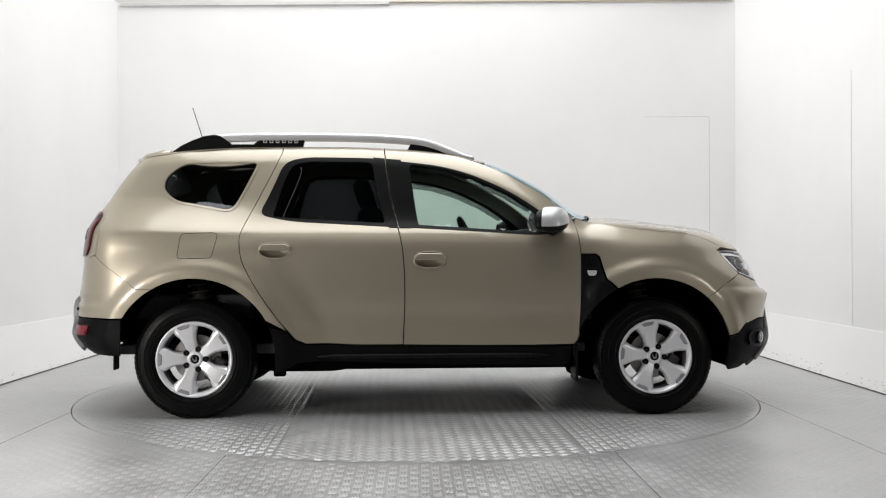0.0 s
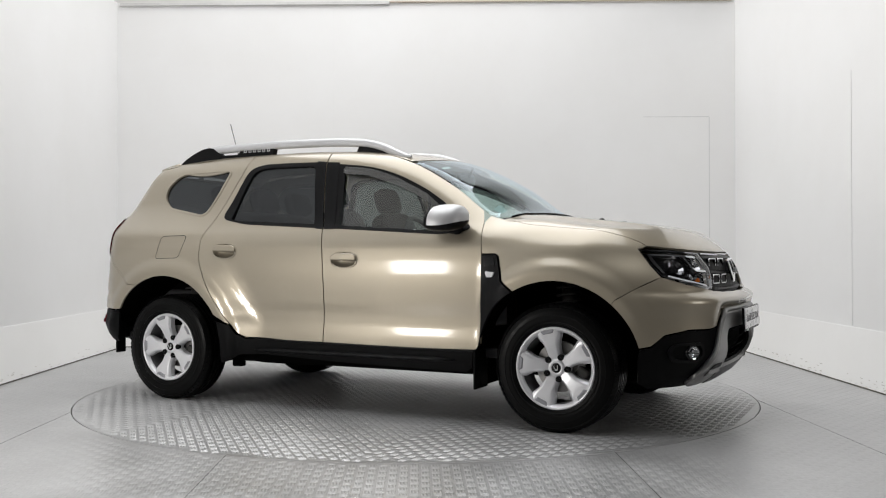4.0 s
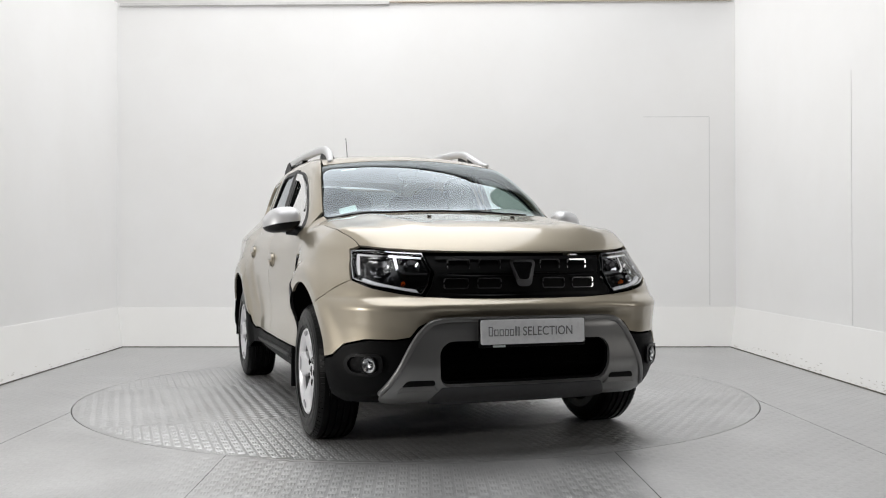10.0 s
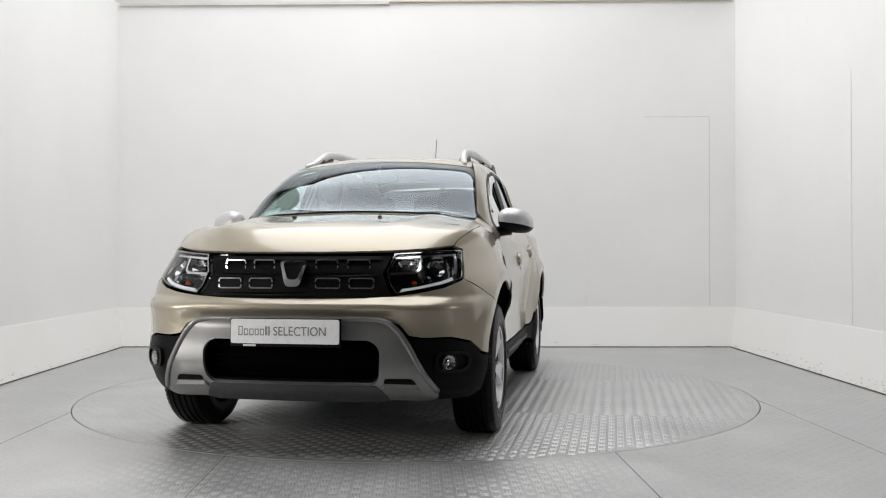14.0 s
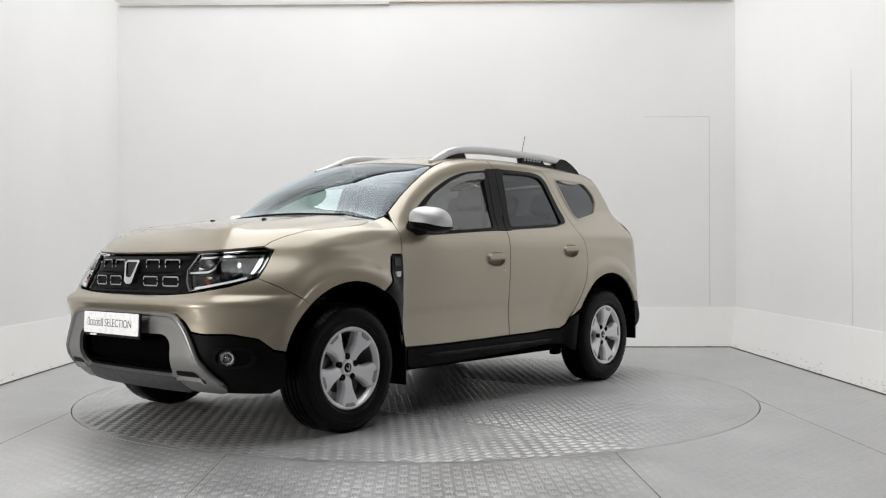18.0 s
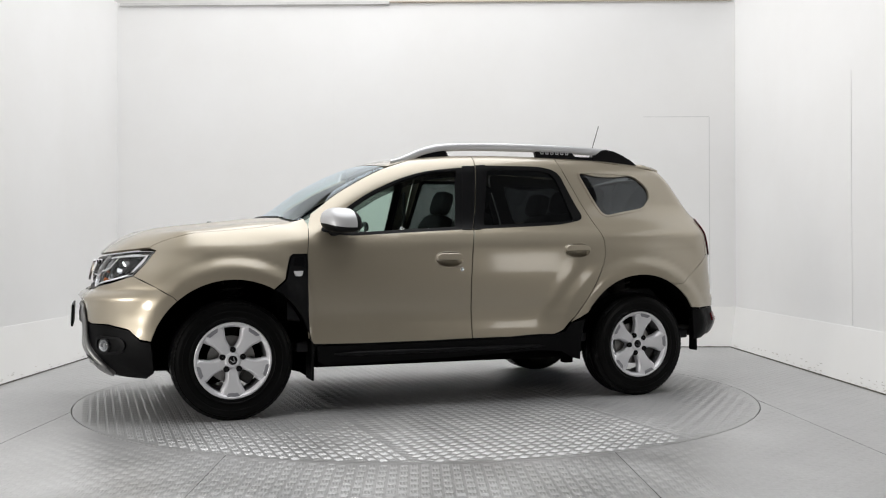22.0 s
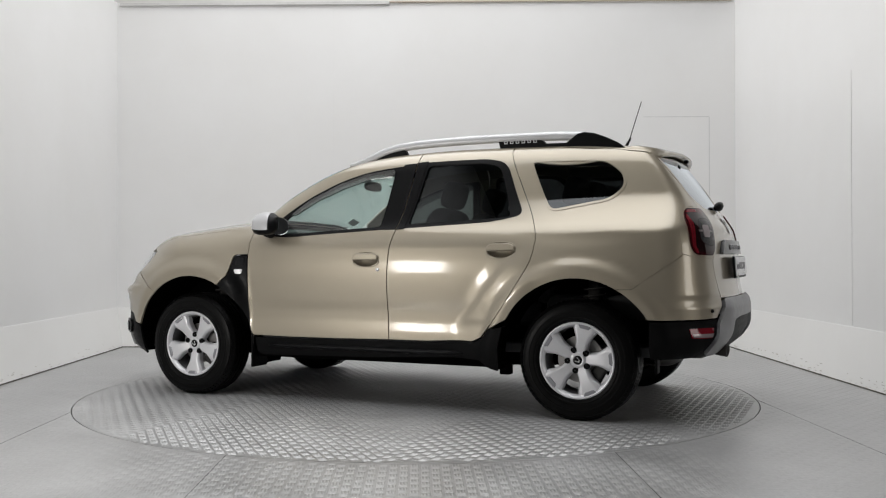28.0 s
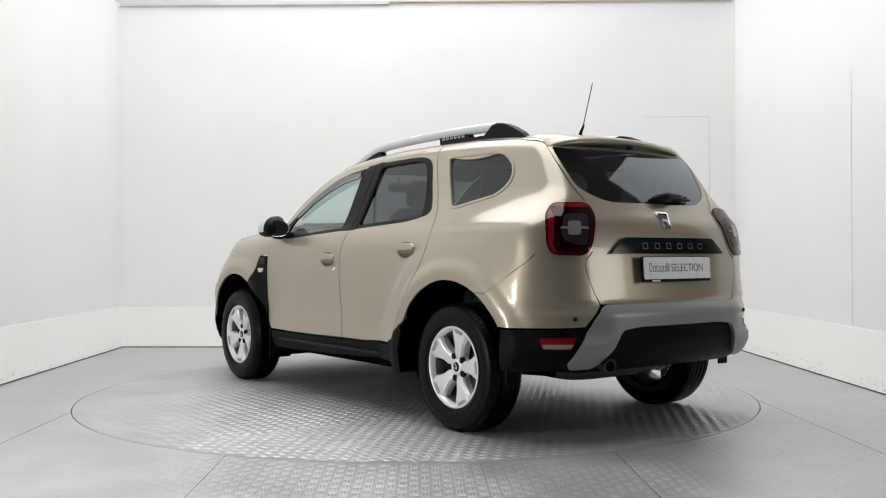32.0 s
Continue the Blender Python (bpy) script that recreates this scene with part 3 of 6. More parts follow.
quarters = skin_part("quarter_panel", "corner", quarter_line, M_PAINT, car, mirror=True, holes=[q_win], depth=0.026, res=0.020, gap=0.0011)

# roof, bonnet, windscreen
def both(half):
    """Closes a left half run into a symmetric outline."""
    return list(half) + flip_y(half)


roof_half = [tv(0.415, 0.0), tv(0.405, 0.2), tv(0.385, 0.4), tv(0.36, 0.55), tv(0.33, 0.585), tv(0.2, ROOF_Y + 0.03), tv(0.0, ROOF_Y), tv(-0.5, ROOF_Y), tv(-1.1, ROOF_Y), tv(-1.69, ROOF_Y), tv(-1.715, 0.45), tv(-1.735, 0.2), tv(-1.74, 0.0)]
roof = skin_part("roof", "ax", both(roof_half[1:-1]), M_PAINT, car)[0]
ws_half = [tv(1.038, 0.15), tv(1.018, 0.40), tv(0.983, 0.60), tv(0.945, 0.685), tv(0.90, 0.70)] + ws_side[1:] + [tv(0.37, 0.55), tv(0.395, 0.4), tv(0.415, 0.2)]
windscreen = skin_part("windscreen", "ax", both(ws_half), M_GLASS, car, "tinted curved windscreen with stickers", depth=0.004, gap=0.004)[0]
cowl_loop = [tv(1.08, -0.15), tv(1.08, 0.15), tv(1.05, 0.45), tv(1.01, 0.61), tv(0.975, 0.69), tv(0.945, 0.688)] + [tv(0.983, 0.60), tv(1.018, 0.40), tv(1.038, 0.15), tv(1.038, -0.15)] + [tv(1.018, -0.40), tv(0.983, -0.60), tv(0.945, -0.688), tv(0.975, -0.69), tv(1.01, -0.61), tv(1.05, -0.45)]
skin_part("cowl", "ax", cowl_loop, M_SATIN, car, "black plastic cowl under the windscreen", off=-0.006)
hood_half = [tv(1.068, 0.15), tv(1.055, 0.30), tv(1.035, 0.45), tv(1.005, 0.60), tv(0.975, 0.695)] + hood_side + [fv(0.716, 0.982), fv(0.66, 0.973), fv(0.60, 0.966), fv(0.53, 0.961), fv(0.45, 0.957), fv(0.35, 0.954), fv(0.25, 0.952), fv(0.12, 0.951)]
hood = skin_part("bonnet", "hood", both(hood_half), M_PAINT, car, res=0.028)[0]

# front end
lamp_line = [sv(1.750, 0.963), sv(1.814, 0.885), sv(1.874, 0.824), fv(0.70, 0.793), fv(0.58, 0.767), fv(0.49, 0.752), fv(0.455, 0.80), fv(0.435, 0.865), fv(0.462, 0.951), fv(0.53, 0.955), fv(0.60, 0.960), fv(0.66, 0.967), fv(0.733, 0.969)]
bumper_half = [fv(0.15, 0.735), fv(0.35, 0.738), fv(0.48, 0.746), fv(0.58, 0.758), fv(0.70, 0.783)] + on_side(FENDER_SEAM[::-1]) + arch(WB, 0.465, 48.5, 16.0, 8) + [sv(1.84, 0.475), sv(1.90, 0.53), fv(0.74, 0.556), fv(0.62, 0.556), fv(0.56, 0.566), fv(0.52, 0.615), fv(0.44, 0.648), fv(0.15, 0.652)]
front_bumper = skin_part("front_bumper", "front", both(bumper_half), M_PAINT, car, res=0.018, gap=0.0011)[0]
low_half = [fv(0.15, 0.64), fv(0.44, 0.638), fv(0.51, 0.606), fv(0.55, 0.556), fv(0.62, 0.549), fv(0.74, 0.549), sv(1.895, 0.522), sv(1.84, 0.466), sv(1.785, 0.455), sv(1.775, 0.40), sv(1.765, 0.28), sv(1.80, 0.245), fv(0.55, 0.25), fv(0.15, 0.255)]
intake_hole = fillet([(0.385, 0.542), (0.425, 0.50), (0.415, 0.375), (0.39, 0.348), (-0.39, 0.348), (-0.415, 0.375), (-0.425, 0.50), (-0.385, 0.542)], 0.03)
intake = [fv(y, z) for y, z in intake_hole]
front_lower = skin_part("lower_bumper", "front", both(low_half), M_PLASTIC, car, "black grained plastic lower bumper", off=-0.004, holes=[intake])[0]
grille_half = [fv(0.15, 0.948), fv(0.458, 0.950), fv(0.425, 0.865), fv(0.445, 0.80), fv(0.478, 0.752), fv(0.35, 0.744), fv(0.15, 0.741)]
grille = skin_part("radiator_grille", "front", both(grille_half), M_GRILLE, car, "gloss black grille with chrome-edged blocks", off=-0.022)[0]
skid_out = fillet([(0.42, 0.645), (0.505, 0.605), (0.565, 0.50), (0.68, 0.285), (0.64, 0.262), (0.40, 0.268), (-0.40, 0.268), (-0.64, 0.262), (-0.68, 0.285), (-0.565, 0.50), (-0.505, 0.605), (-0.42, 0.645)], 0.05)
skid = skin_part("front_skid_plate", "front", [fv(y, z) for y, z in skid_out], M_FRONTSKID, car, "satin grey skid plate framing the lower intake", off=0.014, depth=0.03, holes=[intake], hole_gap=0.004)[0]
lamps = skin_part("headlight", "front", lamp_line, M_LENS, car, "clear headlight with dark housing and light strip", mirror=True, depth=0.004, gap=0.004)
for ob, s in zip(lamps, (1, -1)):
    def lp(pts):
        q = [fv(y, z) for y, z in pts]
        return q if s > 0 else flip_y(q)
    bowl = lamp_line if s > 0 else flip_y(lamp_line)
    skin_part("housing", "front", bowl, M_GLOSSBLACK, ob, "black lamp housing", off=-0.045, depth=0.0, gap=0.006)
    skin_part("bezel", "front", bowl, M_DARKCHROME, ob, "bright light outline", off=-0.003, depth=0.02, gap=0.006, holes=[[np.array(p) for p in from_param("front", inset([to_param("front", q) for q in bowl], 0.0095))]])
    skin_part("light_strip", "front", lp([(0.50, 0.762), (0.58, 0.775), (0.70, 0.805), (0.745, 0.825), (0.735, 0.842), (0.69, 0.822), (0.58, 0.795), (0.515, 0.785)]), M_DRL, ob, "white L-shaped light strip", off=-0.016, depth=0.02)
    skin_part("upper_strip", "front", lp([(0.47, 0.935), (0.60, 0.944), (0.735, 0.950), (0.748, 0.90), (0.752, 0.85), (0.740, 0.85), (0.725, 0.937), (0.60, 0.931), (0.475, 0.922)]), M_CHROME, ob, off=-0.014, depth=0.02)
    skin_part("divider", "front", lp([(0.585, 0.932), (0.60, 0.932), (0.597, 0.872), (0.575, 0.852), (0.46, 0.846), (0.455, 0.86), (0.565, 0.866), (0.583, 0.88)]), M_CHROME, ob, off=-0.012, depth=0.025)
    for (yy, zz, r, mt) in ((0.525, 0.895, 0.036, M_CHROME), (0.665, 0.885, 0.042, M_CHROME), (0.575, 0.815, 0.010, M_AMBER), (0.635, 0.83, 0.020, M_CHROME)):
        c = fv(yy, zz) - normal_at(np.array([fv(yy, zz)]))[0] * 0.04
        n = Vector(normal_at(np.array([fv(yy, zz)]))[0])
        bm = lathe_bm([(0.004, -0.012), (r * 0.35, -0.012), (r * 0.7, -0.004), (r, 0.012), (r * 1.06, 0.014)], 20, 2)
        m = Matrix.Translation((c[0], c[1] * s, c[2])) @ Vector((n.x, n.y * s, n.z)).to_track_quat("Z", "Y").to_matrix().to_4x4()
        bmesh.ops.transform(bm, matrix=m, verts=bm.verts)
        part("reflector" if mt is M_CHROME else "indicator", bm, M_REFLECTOR if mt is M_CHROME else mt, ob, smooth=True)

# grille blocks, each a bright-edged frame
def ring_bm(outer, inner, place, depth):
    """A flat frame between two outlines of the same count, lifted on the skin by place()."""
    bm = bmesh.new()
    n = len(outer)
    o1, i1 = [bm.verts.new(place(u, v, 0)) for u, v in outer], [bm.verts.new(place(u, v, 0)) for u, v in inner]
    o0, i0 = [bm.verts.new(place(u, v, -depth)) for u, v in outer], [bm.verts.new(place(u, v, -depth)) for u, v in inner]
    for k in range(n):
        j = (k + 1) % n
        bm.faces.new((o1[k], o1[j], i1[j], i1[k]))
        bm.faces.new((o0[k], o0[j], o1[j], o1[k]))
        bm.faces.new((i1[k], i1[j], i0[j], i0[k]))
    bmesh.ops.recalc_face_normals(bm, faces=bm.faces)
    return bm


def bracket_bm(yc, zc, w, h, top, place, depth):
    """Half of a block's bright edge: a bar with a turned-down leg at each end."""
    k = 0.0062
    outer = [(-w * 0.985, 0.0055), (-w * 0.965, h * 0.72), (-w * 0.83, h), (w * 0.83, h), (w * 0.965, h * 0.72), (w * 0.985, 0.0055)]
    inner = [(-w * 0.985 + k, 0.0055), (-w * 0.965 + k, h * 0.62), (-w * 0.80, h - k), (w * 0.80, h - k), (w * 0.965 - k, h * 0.62), (w * 0.985 - k, 0.0055)]
    bm = bmesh.new()
    rows = [[bm.verts.new(place(yc + u, zc + top * v, d)) for u, v in line] for line, d in ((outer, -depth), (outer, 0), (inner, 0), (inner, -depth))]
    for ra, rb in zip(rows, rows[1:]):
        for i in range(5):
            bm.faces.new((ra[i], ra[i + 1], rb[i + 1], rb[i]))
    bmesh.ops.recalc_face_normals(bm, faces=bm.faces)
    return bm


def upright_place(lift, zc):
    def at(y, z, d):
        p = fv(y, zc)
        return (p[0] + lift + d, y, z)
    return at


def front_place(lift):
    def at(y, z, d):
        p = fv(y, z)
        n = normal_at(np.array([p]))[0]
        return tuple(p + n * (lift + d))
    return at


for s in (1, -1):
    for row, zc in enumerate((0.892, 0.805)):
        for col, yc in enumerate((0.155, 0.305) if row == 0 else (0.165, 0.325)):
            w, h = (0.056, 0.026) if row == 0 else (0.062, 0.026)
            o = fillet([(s * (yc - w), zc - h), (s * (yc + w), zc - h), (s * (yc + w * 0.92), zc + h), (s * (yc - w * 0.92), zc + h)], 0.014, 3)
            i = fillet([(s * (yc - w + 0.007), zc - h + 0.006), (s * (yc + w - 0.007), zc - h + 0.006), (s * (yc + w * 0.92 - 0.007), zc + h - 0.006), (s * (yc - w * 0.92 + 0.007), zc + h - 0.006)], 0.009, 3)
            block = part("grille_block", ring_bm(o, i, upright_place(-0.020, zc), 0.012), M_GRILLE, grille, "black grille block with bright brackets")
            for top in (1, -1):
                part("bracket", bracket_bm(s * yc, zc, w, h, top, upright_place(-0.0165, zc), 0.0035), M_DARKCHROME, block, "bright metal bracket")
for zc in (0.93, 0.848, 0.757):
    o = fillet([(-0.41, zc - 0.007), (0.41, zc - 0.007), (0.41, zc + 0.007), (-0.41, zc + 0.007)], 0.004, 2)
    o = dense(o, 0.05)
    bm = bmesh.new()
    vs = [bm.verts.new(front_place(-0.012)(u, v, 0)) for u, v in o]
    bm.faces.new(vs)
    bmesh.ops.triangulate(bm, faces=bm.faces)
    part("grille_bar", bm, M_SATIN, grille)


def shield(parent, lift, yc, zc, sc, rear=False):
    """The maker's badge as a plain bright shield with a dark notch."""
    place = front_place(lift) if not rear else rear_place(lift)
    o = fillet([(yc - 0.060 * sc, zc + 0.052 * sc), (yc - 0.030 * sc, zc - 0.055 * sc), (yc + 0.030 * sc, zc - 0.055 * sc), (yc + 0.060 * sc, zc + 0.052 * sc)], 0.02 * sc, 4)
    i = fillet([(yc - 0.046 * sc, zc + 0.042 * sc), (yc - 0.020 * sc, zc - 0.026 * sc), (yc + 0.020 * sc, zc - 0.026 * sc), (yc + 0.046 * sc, zc + 0.042 * sc)], 0.012 * sc, 4)
    badge = part("badge", ring_bm(o, i, place, 0.014), M_CHROME, parent, "plain chrome shield badge")
    bm = bmesh.new()
    bm.faces.new([bm.verts.new(place(u, v, -0.005)) for u, v in i])
    part("badge_field", bm, M_GLOSSBLACK, badge)


def rear_place(lift):
    def at(y, z, d):
        p = rv(y, z)
        n = normal_at(np.array([p]))[0]
        return tuple(p + n * (lift + d))
    return at


shield(car, 0.006, 0.0, 0.852, 1.15)
shield(car, 0.006, 0.0, 1.115, 0.85, True)

# lower intake mesh
mesh_back = skin_part("intake_backing", "front", intake, M_WELL, car, "black intake recess", off=-0.06, depth=0.0, gap=-0.01)[0]
for k in range(4):
    z = 0.375 + 0.045 * k
    half = 0.40
    pts = [fv(y, z) - np.array((0.035, 0, 0)) for y in np.linspace(-half, half, 15)]
    part("intake_slat", tube_bm(pts, 0.004, 6), M_WELL, car)
# skid plate steps
for s in (1, -1):
    o = [(s * 0.42, 0.325), (s * 0.60, 0.318), (s * 0.585, 0.345), (s * 0.44, 0.350)]
    bm = bmesh.new()
    a = [bm.verts.new(front_place(0.016)(u, v, 0)) for u, v in o]
    b = [bm.verts.new(front_place(0.026)(u, v, 0)) for u, v in [(o[0][0], 0.331), (o[1][0], 0.325), (o[2][0] * 0.99, 0.332), (o[3][0], 0.337)]]
    for k in range(4):
        bm.faces.new((a[k], a[(k + 1) % 4], b[(k + 1) % 4], b[k]))
    bm.faces.new(b)
    bmesh.ops.recalc_face_normals(bm, faces=bm.faces)
    part("skid_step", bm, M_FRONTSKID, skid)
    # no real recess: a flat dark patch stands for the slot's shade
    slot = fillet([(s * 0.435, 0.352), (s * 0.592, 0.347), (s * 0.570, 0.378), (s * 0.445, 0.378)], 0.012, 3)
    skin_part("skid_slot", "front", [fv(u, v) for u, v in slot], M_GRILLE, skid, "dark patch standing for a shaded slot in the skid plate", off=0.0165, depth=0.003, res=0.02)
edge = [front_place(0.012)(u, v, 0) for u, v in smooth_loop([(0.668, 0.31), (0.60, 0.435), (0.548, 0.535), (0.500, 0.600), (0.43, 0.632), (0.20, 0.636), (-0.20, 0.636), (-0.43, 0.632), (-0.500, 0.600), (-0.548, 0.535), (-0.60, 0.435), (-0.668, 0.31)], 5)]
part("skid_edge", tube_bm(edge, 0.014, 10), M_FRONTSKID, skid, "rounded upper edge", smooth=True)
# the plate's turned-under bottom: its shade is put into a darker colour
skin_part("skid_lip", "front", [fv(y, z) for y, z in fillet([(0.405, 0.343), (0.455, 0.268), (0.40, 0.255), (-0.40, 0.255), (-0.455, 0.268), (-0.405, 0.343)], 0.01)], M_LIP, skid, "lower lip coloured dark for shade under the plate", off=0.0175, depth=0.02)
# fog lamps in their rounded pockets
for s in (1, -1):
    def fg(pts):
        q = [fv(y, z) for y, z in pts]
        return q if s > 0 else flip_y(q)
    pocket = [(0.675, 0.492), (0.80, 0.488), (0.822, 0.44), (0.80, 0.392), (0.70, 0.385), (0.668, 0.42)]
    fog_rim = fg(fillet(pocket, 0.03))
    fog_in = fg(fillet([(0.690, 0.478), (0.79, 0.475), (0.806, 0.44), (0.788, 0.406), (0.71, 0.400), (0.684, 0.425)], 0.026))
    bezel = skin_part("fog_bezel", "front", fog_rim, M_SATIN, car, "black rounded fog lamp pocket", off=0.010, depth=0.02, res=0.02, holes=[fog_in])[0]
    skin_part("pocket", "front", fog_in, M_GRILLE, bezel, off=-0.002, depth=0.0, res=0.02, gap=-0.004)
    p, n = fv(0.728, 0.438), Vector(normal_at(np.array([fv(0.728, 0.438)]))[0])
    fog = new("fog_light")
    fog.parent = car
    fog.matrix_basis = Matrix.Translation((p[0], p[1] * s, p[2])) @ Vector((n.x, n.y * s, n.z)).to_track_quat("Z", "Y").to_matrix().to_4x4()
    part("surround", lathe_bm([(0.034, 0.004), (0.036, 0.010), (0.040, 0.010), (0.042, -0.01)], 28, 2), M_GLOSSBLACK, fog, smooth=True)
    part("reflector", lathe_bm([(0.001, 0.004), (0.010, 0.006), (0.017, -0.001), (0.026, 0.006), (0.034, 0.009)], 11, 2), M_FOG, fog, "faceted chrome fog lamp reflector", smooth=False)
    part("fog_lens", blob_bm((0, 0, 0.009), (0.034, 0.034, 0.007), 1.0, 1.0, 8, 24), M_LENS, fog, smooth=True)

# cladding and sills
clad = on_side([(0.905, 0.938), (0.99, 0.938), (1.005, 0.925), (1.038, 0.795)]) + arch(WB, 0.465, 120.0, 196.0, 18) + on_side([(0.87, 0.205), (0.855, 0.405), (0.888, 0.447), (0.898, 0.60)])
clads = skin_part("fender_cladding", "ax", clad, M_SATIN, car, "black plastic strip behind the front wheel", mirror=True, off=0.006)
for ob, s in zip(clads, (1, -1)):
    def cl(pts):
        q = on_side(pts)
        return q if s > 0 else flip_y(q)
    skin_part("side_indicator", "ax", cl(fillet([(0.932, 0.848), (0.998, 0.846), (0.988, 0.813), (0.945, 0.813)], 0.010)), M_SILVER, ob, "bright side indicator", off=0.013, depth=0.01, res=0.02)
    skin_part("vent_panel", "ax", cl(fillet([(0.925, 0.925), (0.985, 0.925), (0.998, 0.872), (0.925, 0.872)], 0.01)), M_GLOSSBLACK, ob, off=0.010, depth=0.006, res=0.02)
sill = on_side([(-0.97, 0.535), (-0.925, 0.525), (-0.812, 0.503), (-0.77, 0.447), (-0.70, 0.418), (-0.4, 0.41), (0.2, 0.404), (0.6, 0.402), (0.85, 0.402), (0.84, 0.31), (0.80, 0.285), (0.0, 0.30), (-0.75, 0.315), (-0.83, 0.27), (-0.875, 0.26), (-0.875, 0.40), (-0.905, 0.52)])
sills = skin_part("sill", "ax", [p for p in sill[1:]], M_PLASTIC, car, "black grained plastic sill", mirror=True, off=0.004)
for s in (1, -1):
    part("sill_step", tube_bm([(x, s * 0.845, 0.352) for x in np.linspace(-0.66, 0.74, 12)], [0.004] + [0.013] * 10 + [0.004], 8), M_SATIN, car, smooth=True)

# windows of the doors
for (name, hole, mt, door, gl) in (("front", F_WIN, M_DOORGLASS, doors_front, 0.032), ("rear", R_WIN, M_PRIVACY, doors_rear, 0.026), ("quarter", Q_WIN, M_PRIVACY, quarters, 0.004)):
    loop = on_side(hole)
    for ob, s in zip(door, (1, -1)):
        lp_ = loop if s > 0 else flip_y(loop)
        if name == "front":
            inner = fillet([(-0.10, 1.475), (0.10, 1.452), (0.28, 1.397), (0.50, 1.292), (0.66, 1.178), (0.715, 1.085), (0.62, 1.072), (-0.05, 1.115)], [0.03, 0.2, 0.2, 0.2, 0.05, 0.02, 0.1, 0.02])
        elif name == "rear":
            inner = fillet([(-0.325, 1.495), (-0.70, 1.50), (-0.80, 1.48), (-0.855, 1.35), (-0.905, 1.165), (-0.80, 1.155), (-0.245, 1.125)], [0.03, 0.10, 0.10, 0.1, 0.02, 0.1, 0.02])
        else:
            inner = None
        if inner is not None:
            il = on_side(inner)
            il = il if s > 0 else flip_y(il)
            skin_part("window_frame", "ax", lp_, M_SATIN, ob, "black window surround", off=0.002, holes=[il], gap=0.001)
            pane = skin_part("window_pane", "ax", il, mt, ob, "tinted pane" if name == "rear" else "clear green-tinted pane", off=-0.010, gap=-0.006, depth=0.0)
        else:
            wide = [np.array(p) for p in from_param("ax", inset([to_param("ax", p) for p in lp_], -0.016))]
            skin_part("window_lip", "ax", wide, M_PAINT, ob, "body-coloured lip round the pane", off=0.0035, depth=0.006, gap=0.0, res=0.02, holes=[lp_], hole_gap=0.001)
            pane = skin_part("window_pane", "ax", lp_, mt, ob, "dark tinted pane", off=-0.010, gap=-0.001, depth=0.0)
        if name != "quarter":
            flat_pane(pane[0], 1)
    if name == "front":
        # black pillar between the windows
        pil = on_side([(-0.150, 1.512), (-0.120, 1.30), (-0.090, 1.094), (-0.163, 1.096), (-0.196, 1.22), (-0.233, 1.45), (-0.241, 1.518)])
        skin_part("pillar_trim", "ax", pil, M_SATIN, car, mirror=True, off=0.0045, gap=0.001)
        pil = on_side([(-0.248, 1.520), (-0.239, 1.45), (-0.203, 1.22), (-0.169, 1.096), (-0.222, 1.098), (-0.318, 1.527)])
        skin_part("pillar_trim", "ax", pil, M_SATIN, car, mirror=True, off=0.0045, gap=0.001)
        vis = fillet([(-0.10, 1.478), (0.10, 1.455), (0.28, 1.40), (0.50, 1.295), (0.62, 1.205), (0.60, 1.19), (0.44, 1.285), (0.26, 1.362), (0.08, 1.415), (-0.10, 1.435)], 0.02, 3)
        skin_part("wind_deflector", "ax", on_side(vis), M_VISOR, car, "smoked wind deflector over the window", mirror=True, off=0.016, depth=0.012, gap=0.0)

# fuel flap seam, handles, lock
def skin_xf(p):
    """A frame on the skin: x along the car, z out of it."""
    n = Vector(normal_at(np.array([p]))[0])
    x = Vector((1, 0, 0))
    x = (x - n * x.dot(n)).normalized()
    y = n.cross(x)
    m = Matrix((x, y, n)).transposed().to_4x4()
    m.translation = Vector(p)
    return m


